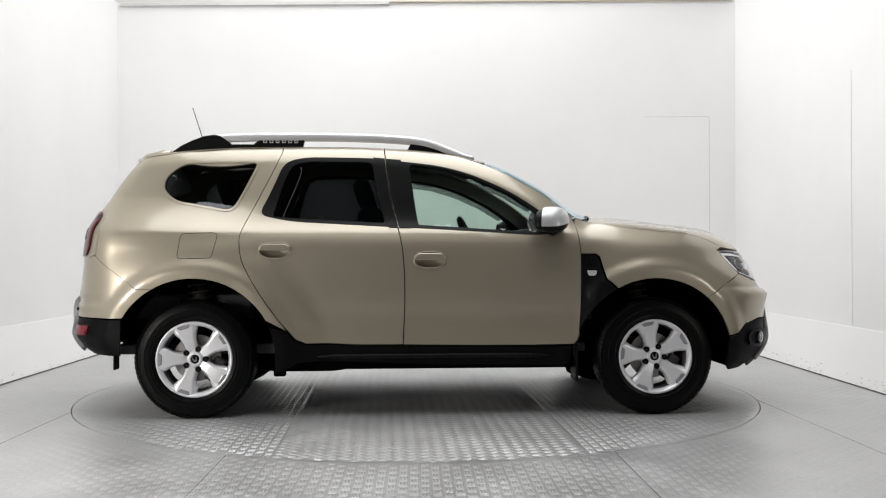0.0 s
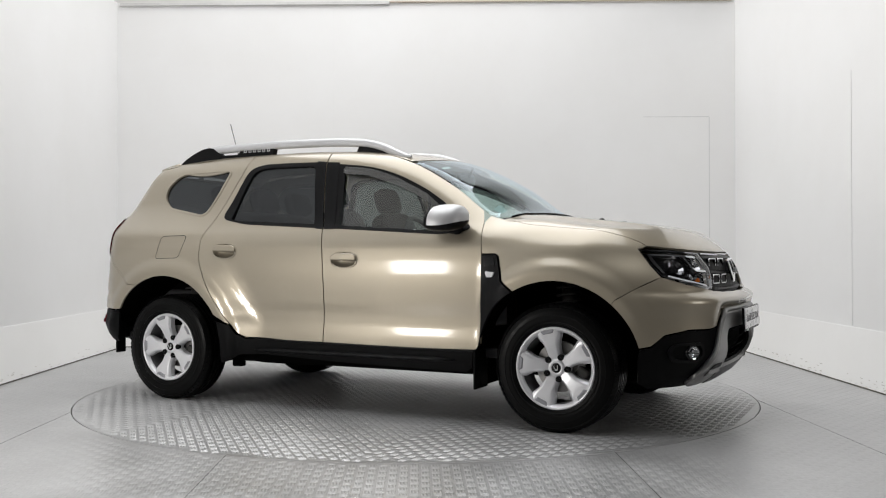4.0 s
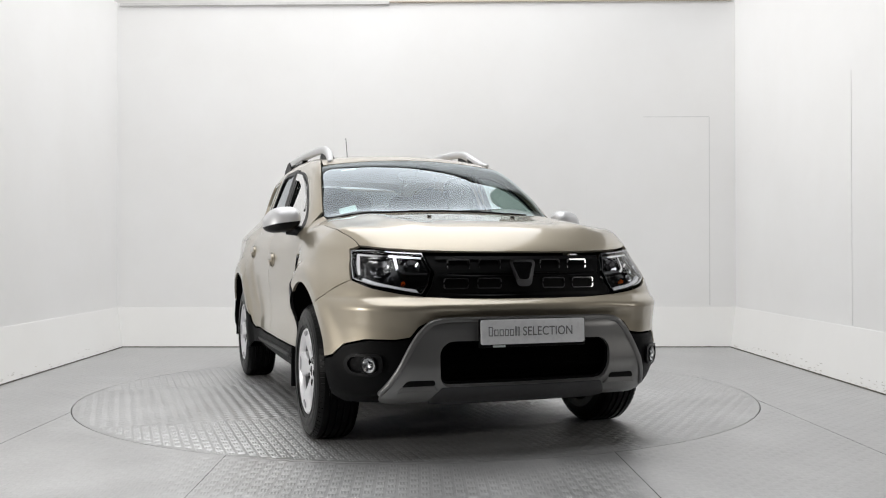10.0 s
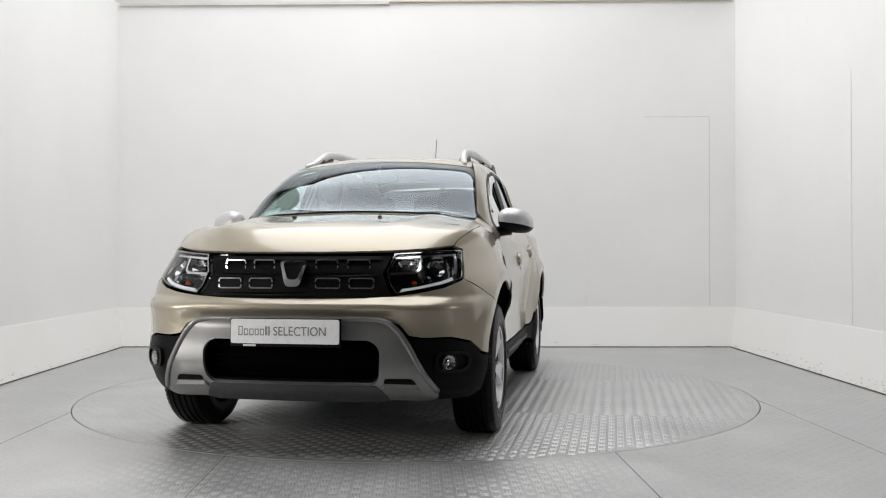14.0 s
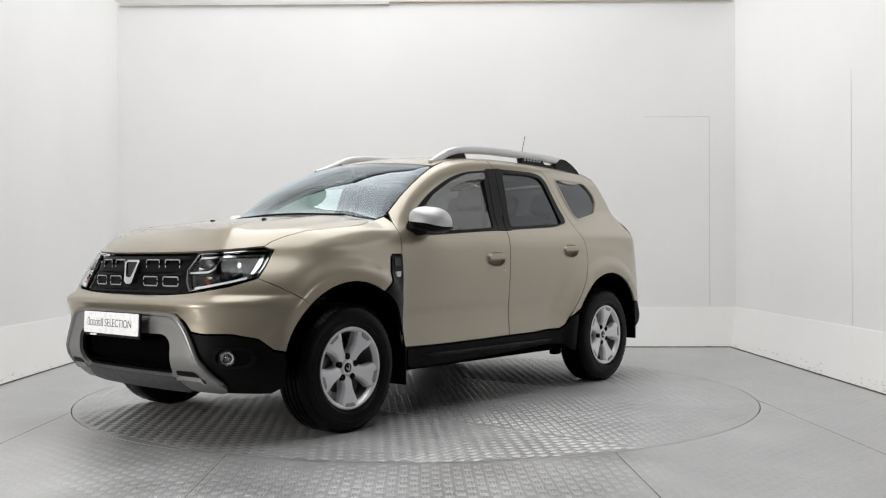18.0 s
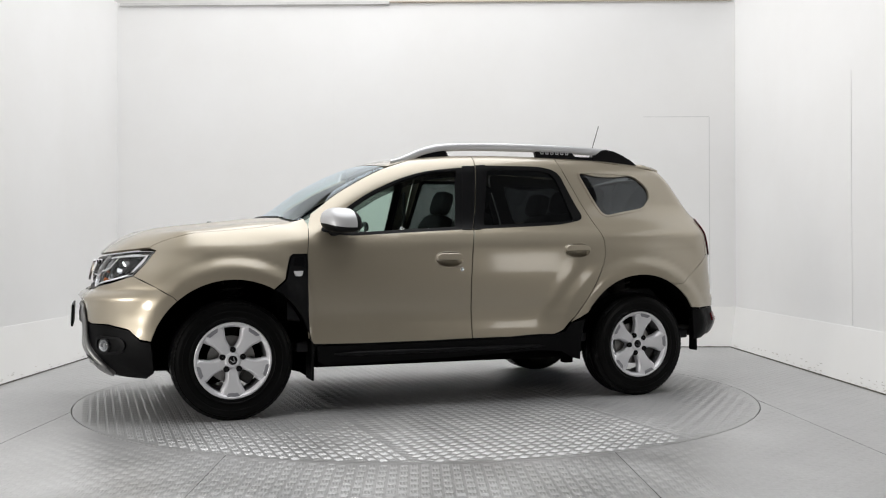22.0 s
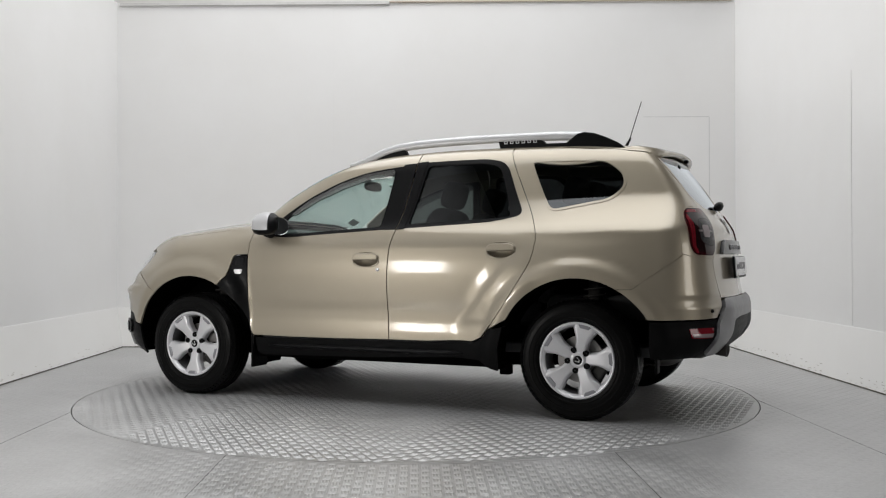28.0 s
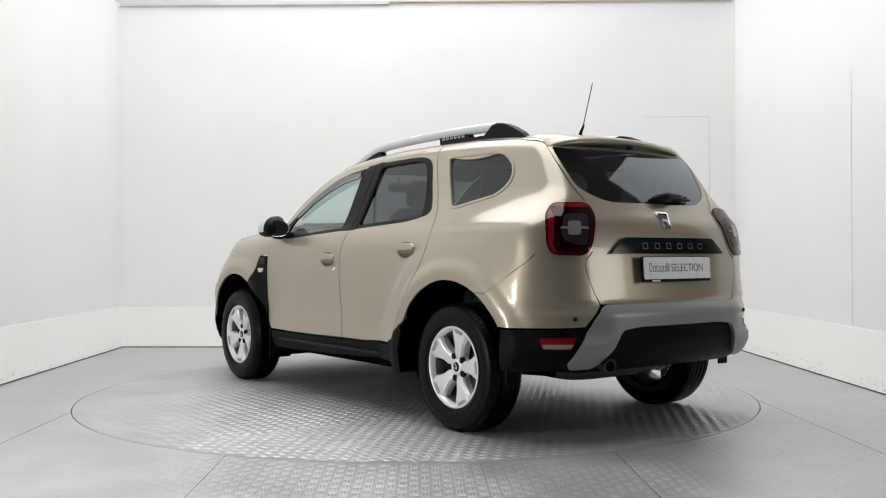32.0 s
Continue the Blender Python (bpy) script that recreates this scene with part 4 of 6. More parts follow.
flap_o = fillet([(-1.435, 0.915), (-1.42, 1.065), (-1.205, 1.07), (-1.235, 0.92)], 0.03)
q = flip_y(on_side(flap_o))
q_in = [np.array(p) for p in from_param("ax", inset([to_param("ax", p) for p in q], 0.0035))]
skin_part("fuel_flap_seam", "ax", q, M_GAP, car, "dark seam round the fuel flap", off=0.0012, depth=0.0, gap=0.0, holes=[q_in])
for s in (1, -1):
    for door, (hx, hz) in (((doors_front[0] if s > 0 else doors_front[1]), HANDLES[0]), ((doors_rear[0] if s > 0 else doors_rear[1]), HANDLES[1])):
        p = sv(hx, hz)
        m = skin_xf(p)
        if s < 0:
            m = Matrix.Diagonal((1, -1, 1, 1)) @ m
        def on_door(bm):
            bmesh.ops.transform(bm, matrix=m, verts=bm.verts)
            bmesh.ops.recalc_face_normals(bm, faces=bm.faces)
            return bm
        oval = [(0.095 * math.copysign(abs(math.cos(a)) ** 0.75, math.cos(a)), 0.050 * math.copysign(abs(math.sin(a)) ** 0.75, math.sin(a))) for a in np.linspace(0, 2 * math.pi, 36, endpoint=False)]
        cup = bmesh.new()
        rings = [[cup.verts.new((u * k, v * k, z)) for u, v in oval] for k, z in ((1.0, 0.0015), (0.975, 0.005), (0.93, 0.005), (0.86, -0.006), (0.72, -0.022), (0.35, -0.030))]
        for ra, rb in zip(rings, rings[1:]):
            for i in range(len(oval)):
                cup.faces.new((ra[i], ra[(i + 1) % 36], rb[(i + 1) % 36], rb[i]))
        cup.faces.new(rings[-1])
        hd = part("handle", on_door(cup), M_PAINT, door, "body-coloured door handle", smooth=True)
        strap = fillet([(-0.088, 0.002), (0.088, 0.006), (0.090, -0.018), (0.064, -0.038), (-0.064, -0.038), (-0.090, -0.018)], [0.006, 0.006, 0.02, 0.02, 0.02, 0.02])
        bar = extrude_bm(strap, 2, -0.004, 0.019, 0.008, 3)
        part("grip", on_door(bar), M_PAINT, hd, smooth=False)
lk = skin_xf(sv(-0.067, 0.848))
bm = lathe_bm([(0.001, 0.006), (0.008, 0.006), (0.013, 0.002), (0.014, -0.004)], 16, 2)
bmesh.ops.transform(bm, matrix=lk, verts=bm.verts)
part("door_lock", bm, M_CHROME, doors_front[0], "chrome lock cylinder", smooth=True)

# rear end
tail_line = [rv(y, z) for y, z in ((0.488, 1.196), (0.665, 1.192), (0.720, 1.14), (0.755, 0.985), (0.738, 0.936), (0.585, 0.930), (0.538, 0.98), (0.478, 1.13))]
tail_line = [p for p in from_param("rear", np.array(fillet([to_param("rear", p) for p in tail_line], 0.08, 6)))]
TG = [(0.492, 1.206), (0.475, 1.18), (0.475, 1.13), (0.535, 0.96), (0.575, 0.915), (0.585, 0.87), (0.55, 0.76), (0.515, 0.692)]
rw = fillet([(0.525, 1.500), (0.512, 1.282), (0.36, 1.205), (-0.36, 1.205), (-0.512, 1.282), (-0.525, 1.500)], [0.02, 0.06, 0.15, 0.15, 0.06, 0.02])
rear_win = [rv(y, z) for y, z in rw]
tg_half = [rv(0.15, 1.515), rv(0.40, 1.508), rv(0.539, 1.50), rv(0.542, 1.38), rv(0.526, 1.275)] + [rv(y, z) for y, z in smooth_loop(TG, 3)] + [rv(0.15, 0.69)]
tailgate = skin_part("tailgate", "rear", both(tg_half), M_PAINT, car, holes=[rear_win])[0]
flat_pane(skin_part("rear_window", "rear", rear_win, M_REARGLASS, tailgate, "dark tinted rear window", off=-0.006, gap=-0.001, depth=0.0)[0], 0)
rb = [rv(0.585, 0.918), rv(0.60, 0.912), rv(0.727, 0.922), sv(-1.918, 0.938)] + on_side([(-1.88, 0.905), (-1.76, 0.82), (-1.655, 0.745)]) + arch(-WB, 0.470, 120.0, 148.5, 8) + [sv(-1.80, 0.578), sv(-1.92, 0.58), rv(0.70, 0.582), rv(0.61, 0.585), rv(0.545, 0.66), rv(0.52, 0.688)] + [rv(y, z) for y, z in smooth_loop(TG[4:-1], 3)][::-1]
rear_bumper = skin_part("rear_bumper", "rear", rb, M_PAINT, car, mirror=True, res=0.018, gap=0.0011)
skin_part("tail_light_pod", "rear", [rv(0.478, 1.206), rv(0.655, 1.206), sv(-1.876, 1.17), sv(-1.894, 1.06), sv(-1.910, 0.943), rv(0.727, 0.918), rv(0.585, 0.914), rv(0.53, 0.962), rv(0.467, 1.13)], M_PAINT, car, "body-coloured pod round the tail light", mirror=True, off=0.002, depth=0.012, gap=0.0, holes=[tail_line], hole_gap=-0.001)
skin_part("corner_backing", "corner", [rv(0.47, 1.19), rv(0.62, 1.19), sv(-1.86, 1.15), sv(-1.86, 0.93), sv(-1.80, 0.87), sv(-1.68, 0.78), sv(-1.70, 0.72), sv(-1.84, 0.78), rv(0.72, 0.84), rv(0.60, 0.86), rv(0.545, 0.93)], M_PAINT, car, mirror=True, off=-0.006, depth=0.0)
lens = skin_part("tail_light", "rear", tail_line, M_REDRIM, car, "dark red tail light with a clear centre", mirror=True, off=0.010, depth=0.014, gap=0.0)
for ob, s in zip(lens, (1, -1)):
    def tl(pts):
        q = [rv(y, z) for y, z in pts]
        return q if s > 0 else flip_y(q)
    base = tail_line if s > 0 else flip_y(tail_line)
    centre = tl(fillet([(0.525, 1.138), (0.655, 1.135), (0.690, 1.06), (0.688, 1.005), (0.60, 0.978), (0.565, 0.99), (0.545, 1.06)], 0.025))
    skin_part("upper_band", "rear", tl(fillet([(0.500, 1.190), (0.660, 1.186), (0.690, 1.165), (0.492, 1.168)], 0.009)), M_REDLAMP, ob, "bright red upper band", off=0.0115, depth=0.004, res=0.02)
    skin_part("dark_field", "rear", [p for p in from_param("rear", inset([to_param("rear", q) for q in base], 0.020))], M_REDDARK, ob, "dark red lens field", off=0.0112, depth=0.004, gap=0.0, holes=[centre])
    skin_part("outer_band", "rear", tl(fillet([(0.690, 1.160), (0.716, 1.138), (0.750, 0.985), (0.735, 0.944), (0.712, 0.942), (0.728, 0.985), (0.702, 1.11)], 0.006)), M_REDLAMP, ob, "red outer band", off=0.0115, depth=0.004, res=0.02)
    skin_part("inner_lens", "rear", centre, M_GREYLENS, ob, "clear grey centre lens", off=0.0108, depth=0.006, res=0.02)
    skin_part("cross_lens", "rear", tl(fillet([(0.583, 1.100), (0.652, 1.100), (0.664, 1.030), (0.598, 1.030)], 0.016)), M_TAILCLEAR, ob, off=0.0145, depth=0.006, res=0.02)
    skin_part("cross_bar", "rear", tl([(0.548, 1.074), (0.690, 1.074), (0.692, 1.060), (0.552, 1.060)]), M_TAILCLEAR, ob, off=0.0130, depth=0.005, res=0.02)
rl_half = [rv(0.15, 0.66), rv(0.52, 0.655), rv(0.60, 0.58), rv(0.70, 0.575), sv(-1.92, 0.573), sv(-1.80, 0.571), sv(-1.745, 0.57), sv(-1.745, 0.42), sv(-1.75, 0.36), rv(0.70, 0.36), rv(0.55, 0.345), rv(0.15, 0.35)]
rear_lower = skin_part("lower_rear_bumper", "rear", both(rl_half), M_PLASTIC, car, "black grained plastic lower rear bumper", off=-0.004)[0]
rskid = fillet([(0.515, 0.685), (0.605, 0.56), (0.685, 0.405), (0.66, 0.385), (0.545, 0.385), (0.475, 0.47), (0.425, 0.565), (0.30, 0.578), (-0.30, 0.578), (-0.425, 0.565), (-0.475, 0.47), (-0.545, 0.385), (-0.66, 0.385), (-0.685, 0.405), (-0.605, 0.56), (-0.515, 0.685)], 0.03)
skin_part("rear_skid_plate", "rear", [rv(y, z) for y, z in rskid], M_SKIDGREY, car, "satin grey rear skid plate", off=0.016, depth=0.03)
for s in (1, -1):
    rf = [rv(s * y, z) for y, z in fillet([(0.655, 0.535), (0.80, 0.535), (0.80, 0.478), (0.69, 0.478)], 0.008)]
    refl = skin_part("rear_reflector", "rear", rf, M_REDLAMP, car, "red rear reflector", off=0.004, depth=0.01, res=0.02)[0]
    rf2 = [rv(s * y, z) for y, z in [(0.675, 0.505), (0.795, 0.505), (0.795, 0.482), (0.692, 0.482)]]
    skin_part("clear_lens", "rear", rf2, M_TAILCLEAR if s > 0 else M_REDLAMP, refl, off=0.0075, depth=0.004, res=0.02)
    p = rv(s * 0.66, 0.625)
    part("parking_sensor", blob_bm(tuple(p), (0.012, 0.011, 0.011), 1, 1, 8, 12), M_SATIN, car)
garn = [rv(y, z) for y, z in fillet([(0.345, 1.022), (0.445, 0.938), (-0.445, 0.938), (-0.345, 1.022)], 0.02)]
garnish = skin_part("tailgate_garnish", "rear", garn, M_GLOSSBLACK, tailgate, "gloss black tailgate trim bar", off=0.022, depth=0.03)[0]
pl = rear_place(0.028)
for k in range(6):
    yc = 0.215 - 0.086 * k
    o = [(yc + 0.019, 0.962), (yc - 0.019, 0.962), (yc - 0.019, 0.993), (yc + 0.019, 0.993)]
    i = [(yc + 0.0135, 0.9665), (yc - 0.0135, 0.9665), (yc - 0.0135, 0.9885), (yc + 0.0135, 0.9885)]
    part("name_bar", ring_bm(o, i, pl, 0.005), M_CHROME, garnish, "small chrome bar")
# spoiler lip
bm = bmesh.new()
rows = []
for y in np.linspace(-0.525, 0.525, 25):
    e = (abs(y) / 0.525) ** 2
    za, zb, zc = tv(-1.52, y)[2], tv(-1.60, y)[2], tv(-1.67, y)[2]
    back, drop = -1.815 + 0.06 * e + 0.03 * e ** 4, 0.012 * e ** 4
    rows.append([bm.verts.new(q) for q in ((-1.52, y, za - 0.002), (-1.60, y, zb + 0.005), (-1.70, y, zc - 0.002), (back + 0.02, y, zc - 0.026 - drop), (back, y, zc - 0.042 - drop), (back + 0.012, y, zc - 0.054 - drop), (-1.74, y, zc - 0.062), (-1.66, y, zc - 0.06))])
for ra, rb_ in zip(rows, rows[1:]):
    for k in range(8):
        bm.faces.new((ra[k], ra[(k + 1) % 8], rb_[(k + 1) % 8], rb_[k]))
bm.faces.new(rows[0])
bm.faces.new(rows[-1])
bmesh.ops.recalc_face_normals(bm, faces=bm.faces)
spoiler = part("roof_spoiler", bm, M_PAINT, car, smooth=True)
part("washer_nozzle", blob_bm((-1.805, 0.0, 1.520), (0.016, 0.02, 0.012), 0.8, 0.8, 8, 12), M_SATIN, spoiler)
# rear wiper
def wiper_at(y, z, out):
    return tuple(rv(y, z) + np.array((-out, 0, 0)))


wiper = part("rear_wiper", tube_bm([wiper_at(0.03, 1.226, 0.014), wiper_at(-0.01, 1.232, 0.030), wiper_at(-0.08, 1.243, 0.036), wiper_at(-0.18, 1.250, 0.030), wiper_at(-0.27, 1.250, 0.018)], [0.014, 0.028, 0.026, 0.018, 0.008], 10), M_SATIN, car, "black rear wiper arm", smooth=True)
part("blade", tube_bm([wiper_at(0.05, 1.226, 0.010), wiper_at(-0.12, 1.222, 0.016), wiper_at(-0.30, 1.236, 0.012)], [0.006, 0.009, 0.006], 8), M_PLASTIC, wiper, smooth=True)

# ------------------------------------------------------------------ wheels
def wheel_meshes():
    """Meshes of a wheel whose outer face looks to +y, with its hub at the origin."""
    R, W = 0.343, 0.108
    prof = [(0.208, -0.09), (0.225, -0.104), (0.265, -0.110), (0.305, -0.104), (0.330, -0.092), (0.3405, -0.078)]
    for g in (-0.050, -0.017, 0.017, 0.050):
        prof += [(R, g - 0.014), (R, g - 0.006), (R - 0.008, g - 0.004), (R - 0.008, g + 0.004), (R, g + 0.006)]
    prof += [(0.3405, 0.078), (0.330, 0.092), (0.3215, 0.0995), (0.319, 0.0985), (0.3165, 0.1025), (0.300, 0.1085), (0.282, 0.1115), (0.2805, 0.1130), (0.278, 0.1130), (0.2765, 0.1120), (0.255, 0.1120), (0.245, 0.1105), (0.2425, 0.1130), (0.238, 0.1130), (0.2345, 0.1085), (0.222, 0.104), (0.208, 0.088)]
    tyre = lathe_bm(prof, 96)
    lugs = bmesh.new()
    for k in range(72):
        for side in (1, -1):
            a = 2 * math.pi * (k + (0.0 if side > 0 else 0.5)) / 72
            lug = [(-0.0095, 0.084, 0.335), (0.0095, 0.084, 0.335), (0.0095, 0.099, 0.322), (-0.0095, 0.099, 0.322), (-0.0085, 0.080, 0.3425), (0.0085, 0.080, 0.3425), (0.0085, 0.1015, 0.3245), (-0.0085, 0.1015, 0.3245)]
            vs = [lugs.verts.new(Matrix.Rotation(a, 3, "Y") @ Vector((u, side * v, w))) for u, v, w in lug]
            for f in ((4, 5, 6, 7), (0, 1, 5, 4), (1, 2, 6, 5), (2, 3, 7, 6), (3, 0, 4, 7)):
                lugs.faces.new([vs[i] for i in f])
    bmesh.ops.recalc_face_normals(lugs, faces=lugs.faces)
    lip = lathe_bm([(0.214, 0.086), (0.218, 0.090), (0.2195, 0.099), (0.2155, 0.104), (0.209, 0.1035), (0.203, 0.099), (0.199, 0.092), (0.194, 0.087), (0.1915, 0.074)], 80)
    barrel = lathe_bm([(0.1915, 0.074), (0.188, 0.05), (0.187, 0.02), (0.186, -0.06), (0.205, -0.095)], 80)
    spokes = []
    for k in range(5):
        a0 = math.pi / 2 + 2 * math.pi * k / 5
        bm = bmesh.new()
        # half widths and heights along the spoke, with a fork at its end
        rows = [(0.036, 0.034, 0.070, 0.030), (0.060, 0.0345, 0.077, 0.030), (0.095, 0.0350, 0.085, 0.032), (0.120, 0.0385, 0.089, 0.036), (0.143, 0.0470, 0.092, 0.042), (0.163, 0.0580, 0.094, 0.048), (0.180, 0.0660, 0.095, 0.052), (0.2085, 0.0695, 0.097, 0.058)]
        rings = []
        for r, hw, top, bot in rows:
            rings.append([bm.verts.new(Vector((sx * hw * f, h, r * (1 - 0.04 * abs(f))))) for sx, f, h in ((-1, 1.06, bot), (-1, 1.0, top - 0.016), (-1, 0.80, top - 0.003), (-1, 0.62, top), (1, 0.62, top), (1, 0.80, top - 0.003), (1, 1.0, top - 0.016), (1, 1.06, bot))])
        for ra, rb in zip(rings, rings[1:]):
            for j in range(len(ra) - 1):
                bm.faces.new((ra[j], ra[j + 1], rb[j + 1], rb[j]))
        bm.faces.new(rings[0])
        bm.faces.new(rings[-1])
        bmesh.ops.recalc_face_normals(bm, faces=bm.faces)
        rot = Matrix.Rotation(-(a0 - math.pi / 2), 3, "Y")
        bmesh.ops.rotate(bm, cent=(0, 0, 0), matrix=rot, verts=bm.verts)
        spokes.append(bm)
    notches = []
    for k in range(5):
        rot = Matrix.Rotation(-2 * math.pi * k / 5, 3, "Y")
        bm = extrude_bm([(-0.026, 0.183), (0.026, 0.183), (0.046, 0.2085), (-0.046, 0.2085)], 1, 0.07, 0.1010, 0.005)
        bmesh.ops.rotate(bm, cent=(0, 0, 0), matrix=rot, verts=bm.verts)
        notches.append(bm)
    hub = lathe_bm([(0.002, 0.070), (0.030, 0.080), (0.040, 0.080), (0.044, 0.074), (0.060, 0.070), (0.072, 0.064), (0.078, 0.040)], 48)
    cap = lathe_bm([(0.001, 0.081), (0.018, 0.081), (0.026, 0.079), (0.029, 0.072)], 32)
    mark = extrude_bm([(-0.014, 0.012), (-0.007, -0.014), (0.007, -0.014), (0.014, 0.012), (0.009, 0.012), (0.005, -0.006), (-0.005, -0.006), (-0.009, 0.012)], 1, 0.080, 0.0835)
    nut = lathe_bm([(0.001, 0.0735), (0.006, 0.0735), (0.0075, 0.0775), (0.0095, 0.0775), (0.0105, 0.0745), (0.0135, 0.0745), (0.0155, 0.0775), (0.0170, 0.0765), (0.0172, 0.060)], 16)
    disc = lathe_bm([(0.07, -0.01), (0.135, -0.01), (0.135, 0.012), (0.07, 0.012)], 48, closed=True)
    drum = lathe_bm([(0.001, 0.02), (0.07, 0.02), (0.075, -0.03)], 32)
    caliper = box_bm(0.085, 0.16, -0.03, 0.035, -0.075, 0.075, 0.014)
    out = {}
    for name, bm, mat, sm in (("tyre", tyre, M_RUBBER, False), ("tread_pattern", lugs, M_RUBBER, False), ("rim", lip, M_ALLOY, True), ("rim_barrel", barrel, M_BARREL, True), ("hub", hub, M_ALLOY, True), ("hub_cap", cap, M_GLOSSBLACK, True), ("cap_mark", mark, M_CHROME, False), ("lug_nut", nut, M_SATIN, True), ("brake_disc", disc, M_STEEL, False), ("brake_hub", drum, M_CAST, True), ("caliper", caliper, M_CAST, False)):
        me = bpy.data.meshes.new(name)
        bm.to_mesh(me)
        bm.free()
        me.materials.append(mat)
        me.polygons.foreach_set("use_smooth", [sm] * len(me.polygons))
        out[name] = me
    out["spoke"], out["spoke_notch"] = [], []
    for key, lst, mat in (("spoke", spokes, M_ALLOY), ("spoke_notch", notches, M_NOTCH)):
        for bm in lst:
            me = bpy.data.meshes.new(key)
            bm.to_mesh(me)
            bm.free()
            me.materials.append(mat)
            out[key].append(me)
    return out


# inner barrel of the silver rim, colour darkened for shade behind the spokes
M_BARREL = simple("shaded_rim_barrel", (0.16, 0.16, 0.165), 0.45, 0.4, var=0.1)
M_NOTCH = simple("rim_notch_grey", (0.30, 0.30, 0.32), 0.36, 0.5, var=0.02, rvar=0.02)
WHEEL = wheel_meshes()
for x, y, spin in ((WB, 0.778, 36), (-WB, 0.760, 58.3), (WB, -0.778, 12.6), (-WB, -0.760, 18)):
    wheel = new("wheel")
    wheel.parent = car
    wheel["label"] = "silver five-spoke alloy wheel with black tyre"
    flip = 0 if y > 0 else 180
    wheel.matrix_basis = pose(x, y, AXLE_Z + 0.006, 0, 0, flip) @ pose(0, 0, 0, 0, spin, 0)
    for key in ("tyre", "rim", "rim_barrel", "hub", "hub_cap", "cap_mark", "brake_disc", "brake_hub"):
        made = part(key, WHEEL[key], None, wheel)
        if key == "tyre":
            part("tread_pattern", WHEEL["tread_pattern"], None, made)["kind"] = "stuff"
    for k in range(5):
        part("spoke", WHEEL["spoke"][k], None, wheel)
        part("spoke_notch", WHEEL["spoke_notch"][k], None, wheel)
        n = part("lug_nut", WHEEL["lug_nut"], None, wheel)
        a = 2 * math.pi * (k + 0.5) / 5
        n.matrix_basis = Matrix.Translation((0.0605 * math.sin(a), 0.003, 0.0605 * math.cos(a)))
    c = part("caliper", WHEEL["caliper"], None, car)
    c.matrix_basis = pose(x, y, AXLE_Z, 0, 0, flip) @ pose(0, 0, 0, 0, 150, 0)

# wheel arches, underbody, flaps
for cx in (WB, -WB):
    for s in (1, -1):
        bm = bmesh.new()
        r = 0.468
        rows = []
        for a in np.linspace(-8, 195 if cx > 0 else 166, 30):
            ca, sa = math.cos(radians(a)), math.sin(radians(a))
            edge = sv(cx + r * ca, max(0.2, AXLE_Z + r * sa))[1] - 0.012
            rows.append([bm.verts.new((cx + (r + 0.004) * ca, s * yy, AXLE_Z + (r + 0.004) * sa)) for yy in (edge, 0.70, 0.50)])
        for ra, rb in zip(rows, rows[1:]):
            for j in range(2):
                bm.faces.new((ra[j], ra[j + 1], rb[j + 1], rb[j]))
        cv = bm.verts.new((cx, s * 0.50, AXLE_Z))
        for ra, rb in zip(rows, rows[1:]):
            bm.faces.new((ra[2], rb[2], cv))
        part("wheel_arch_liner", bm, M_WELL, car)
        part("suspension_strut", tube_bm([(cx - 0.02, s * 0.56, 0.32), (cx - 0.03, s * 0.54, 0.80)], 0.045, 12), M_CAST, car, smooth=True)
        part("suspension_spring", tube_bm([(cx - 0.03 + 0.07 * math.cos(k * 0.9), s * 0.55 + 0.07 * math.sin(k * 0.9), 0.52 + 0.006 * k) for k in range(42)], 0.008, 6), M_CAST, car, smooth=True)
    part("axle", tube_bm([(cx, -0.68, AXLE_Z - 0.02), (cx, 0.68, AXLE_Z - 0.02)], 0.035, 12), M_CAST, car, smooth=True)
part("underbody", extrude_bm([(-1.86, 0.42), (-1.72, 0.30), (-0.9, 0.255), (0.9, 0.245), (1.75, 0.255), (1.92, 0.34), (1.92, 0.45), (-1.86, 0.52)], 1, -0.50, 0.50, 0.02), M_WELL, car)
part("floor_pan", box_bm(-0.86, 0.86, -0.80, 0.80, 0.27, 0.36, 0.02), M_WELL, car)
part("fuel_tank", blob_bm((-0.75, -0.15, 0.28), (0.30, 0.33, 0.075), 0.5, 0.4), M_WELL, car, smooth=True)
for s in (1, -1):
    part("mud_flap", box_bm(-1.79, -1.775, s * 0.83 - 0.04, s * 0.83 + 0.04, 0.285, 0.50, 0.006), M_PLASTIC, car)
    part("mud_flap", box_bm(0.865, 0.88, s * 0.78 - 0.10, s * 0.78 + 0.07, 0.20, 0.42, 0.006), M_PLASTIC, car)
    part("jacking_point", box_bm(-0.90, -0.83, s * 0.72 - 0.03, s * 0.72 + 0.03, 0.225, 0.30, 0.01), M_WELL, car)
tip = lathe_bm([(0.024, -0.26), (0.028, -0.02), (0.033, 0.0), (0.035, 0.05), (0.035, 0.062), (0.031, 0.064), (0.029, 0.05), (0.028, -0.04), (0.001, -0.04)], 28, 0)
bmesh.ops.transform(tip, matrix=pose(-2.050, 0.47, 0.398, 0, 0, 180) @ pose(0, 0, 0, 0, 6, -8), verts=tip.verts)
part("exhaust_tip", tip, M_CAST, car, "steel exhaust tip", smooth=True)
part("silencer", blob_bm((-1.68, 0.1, 0.36), (0.13, 0.40, 0.09), 0.5, 0.5), M_CAST, car, smooth=True)

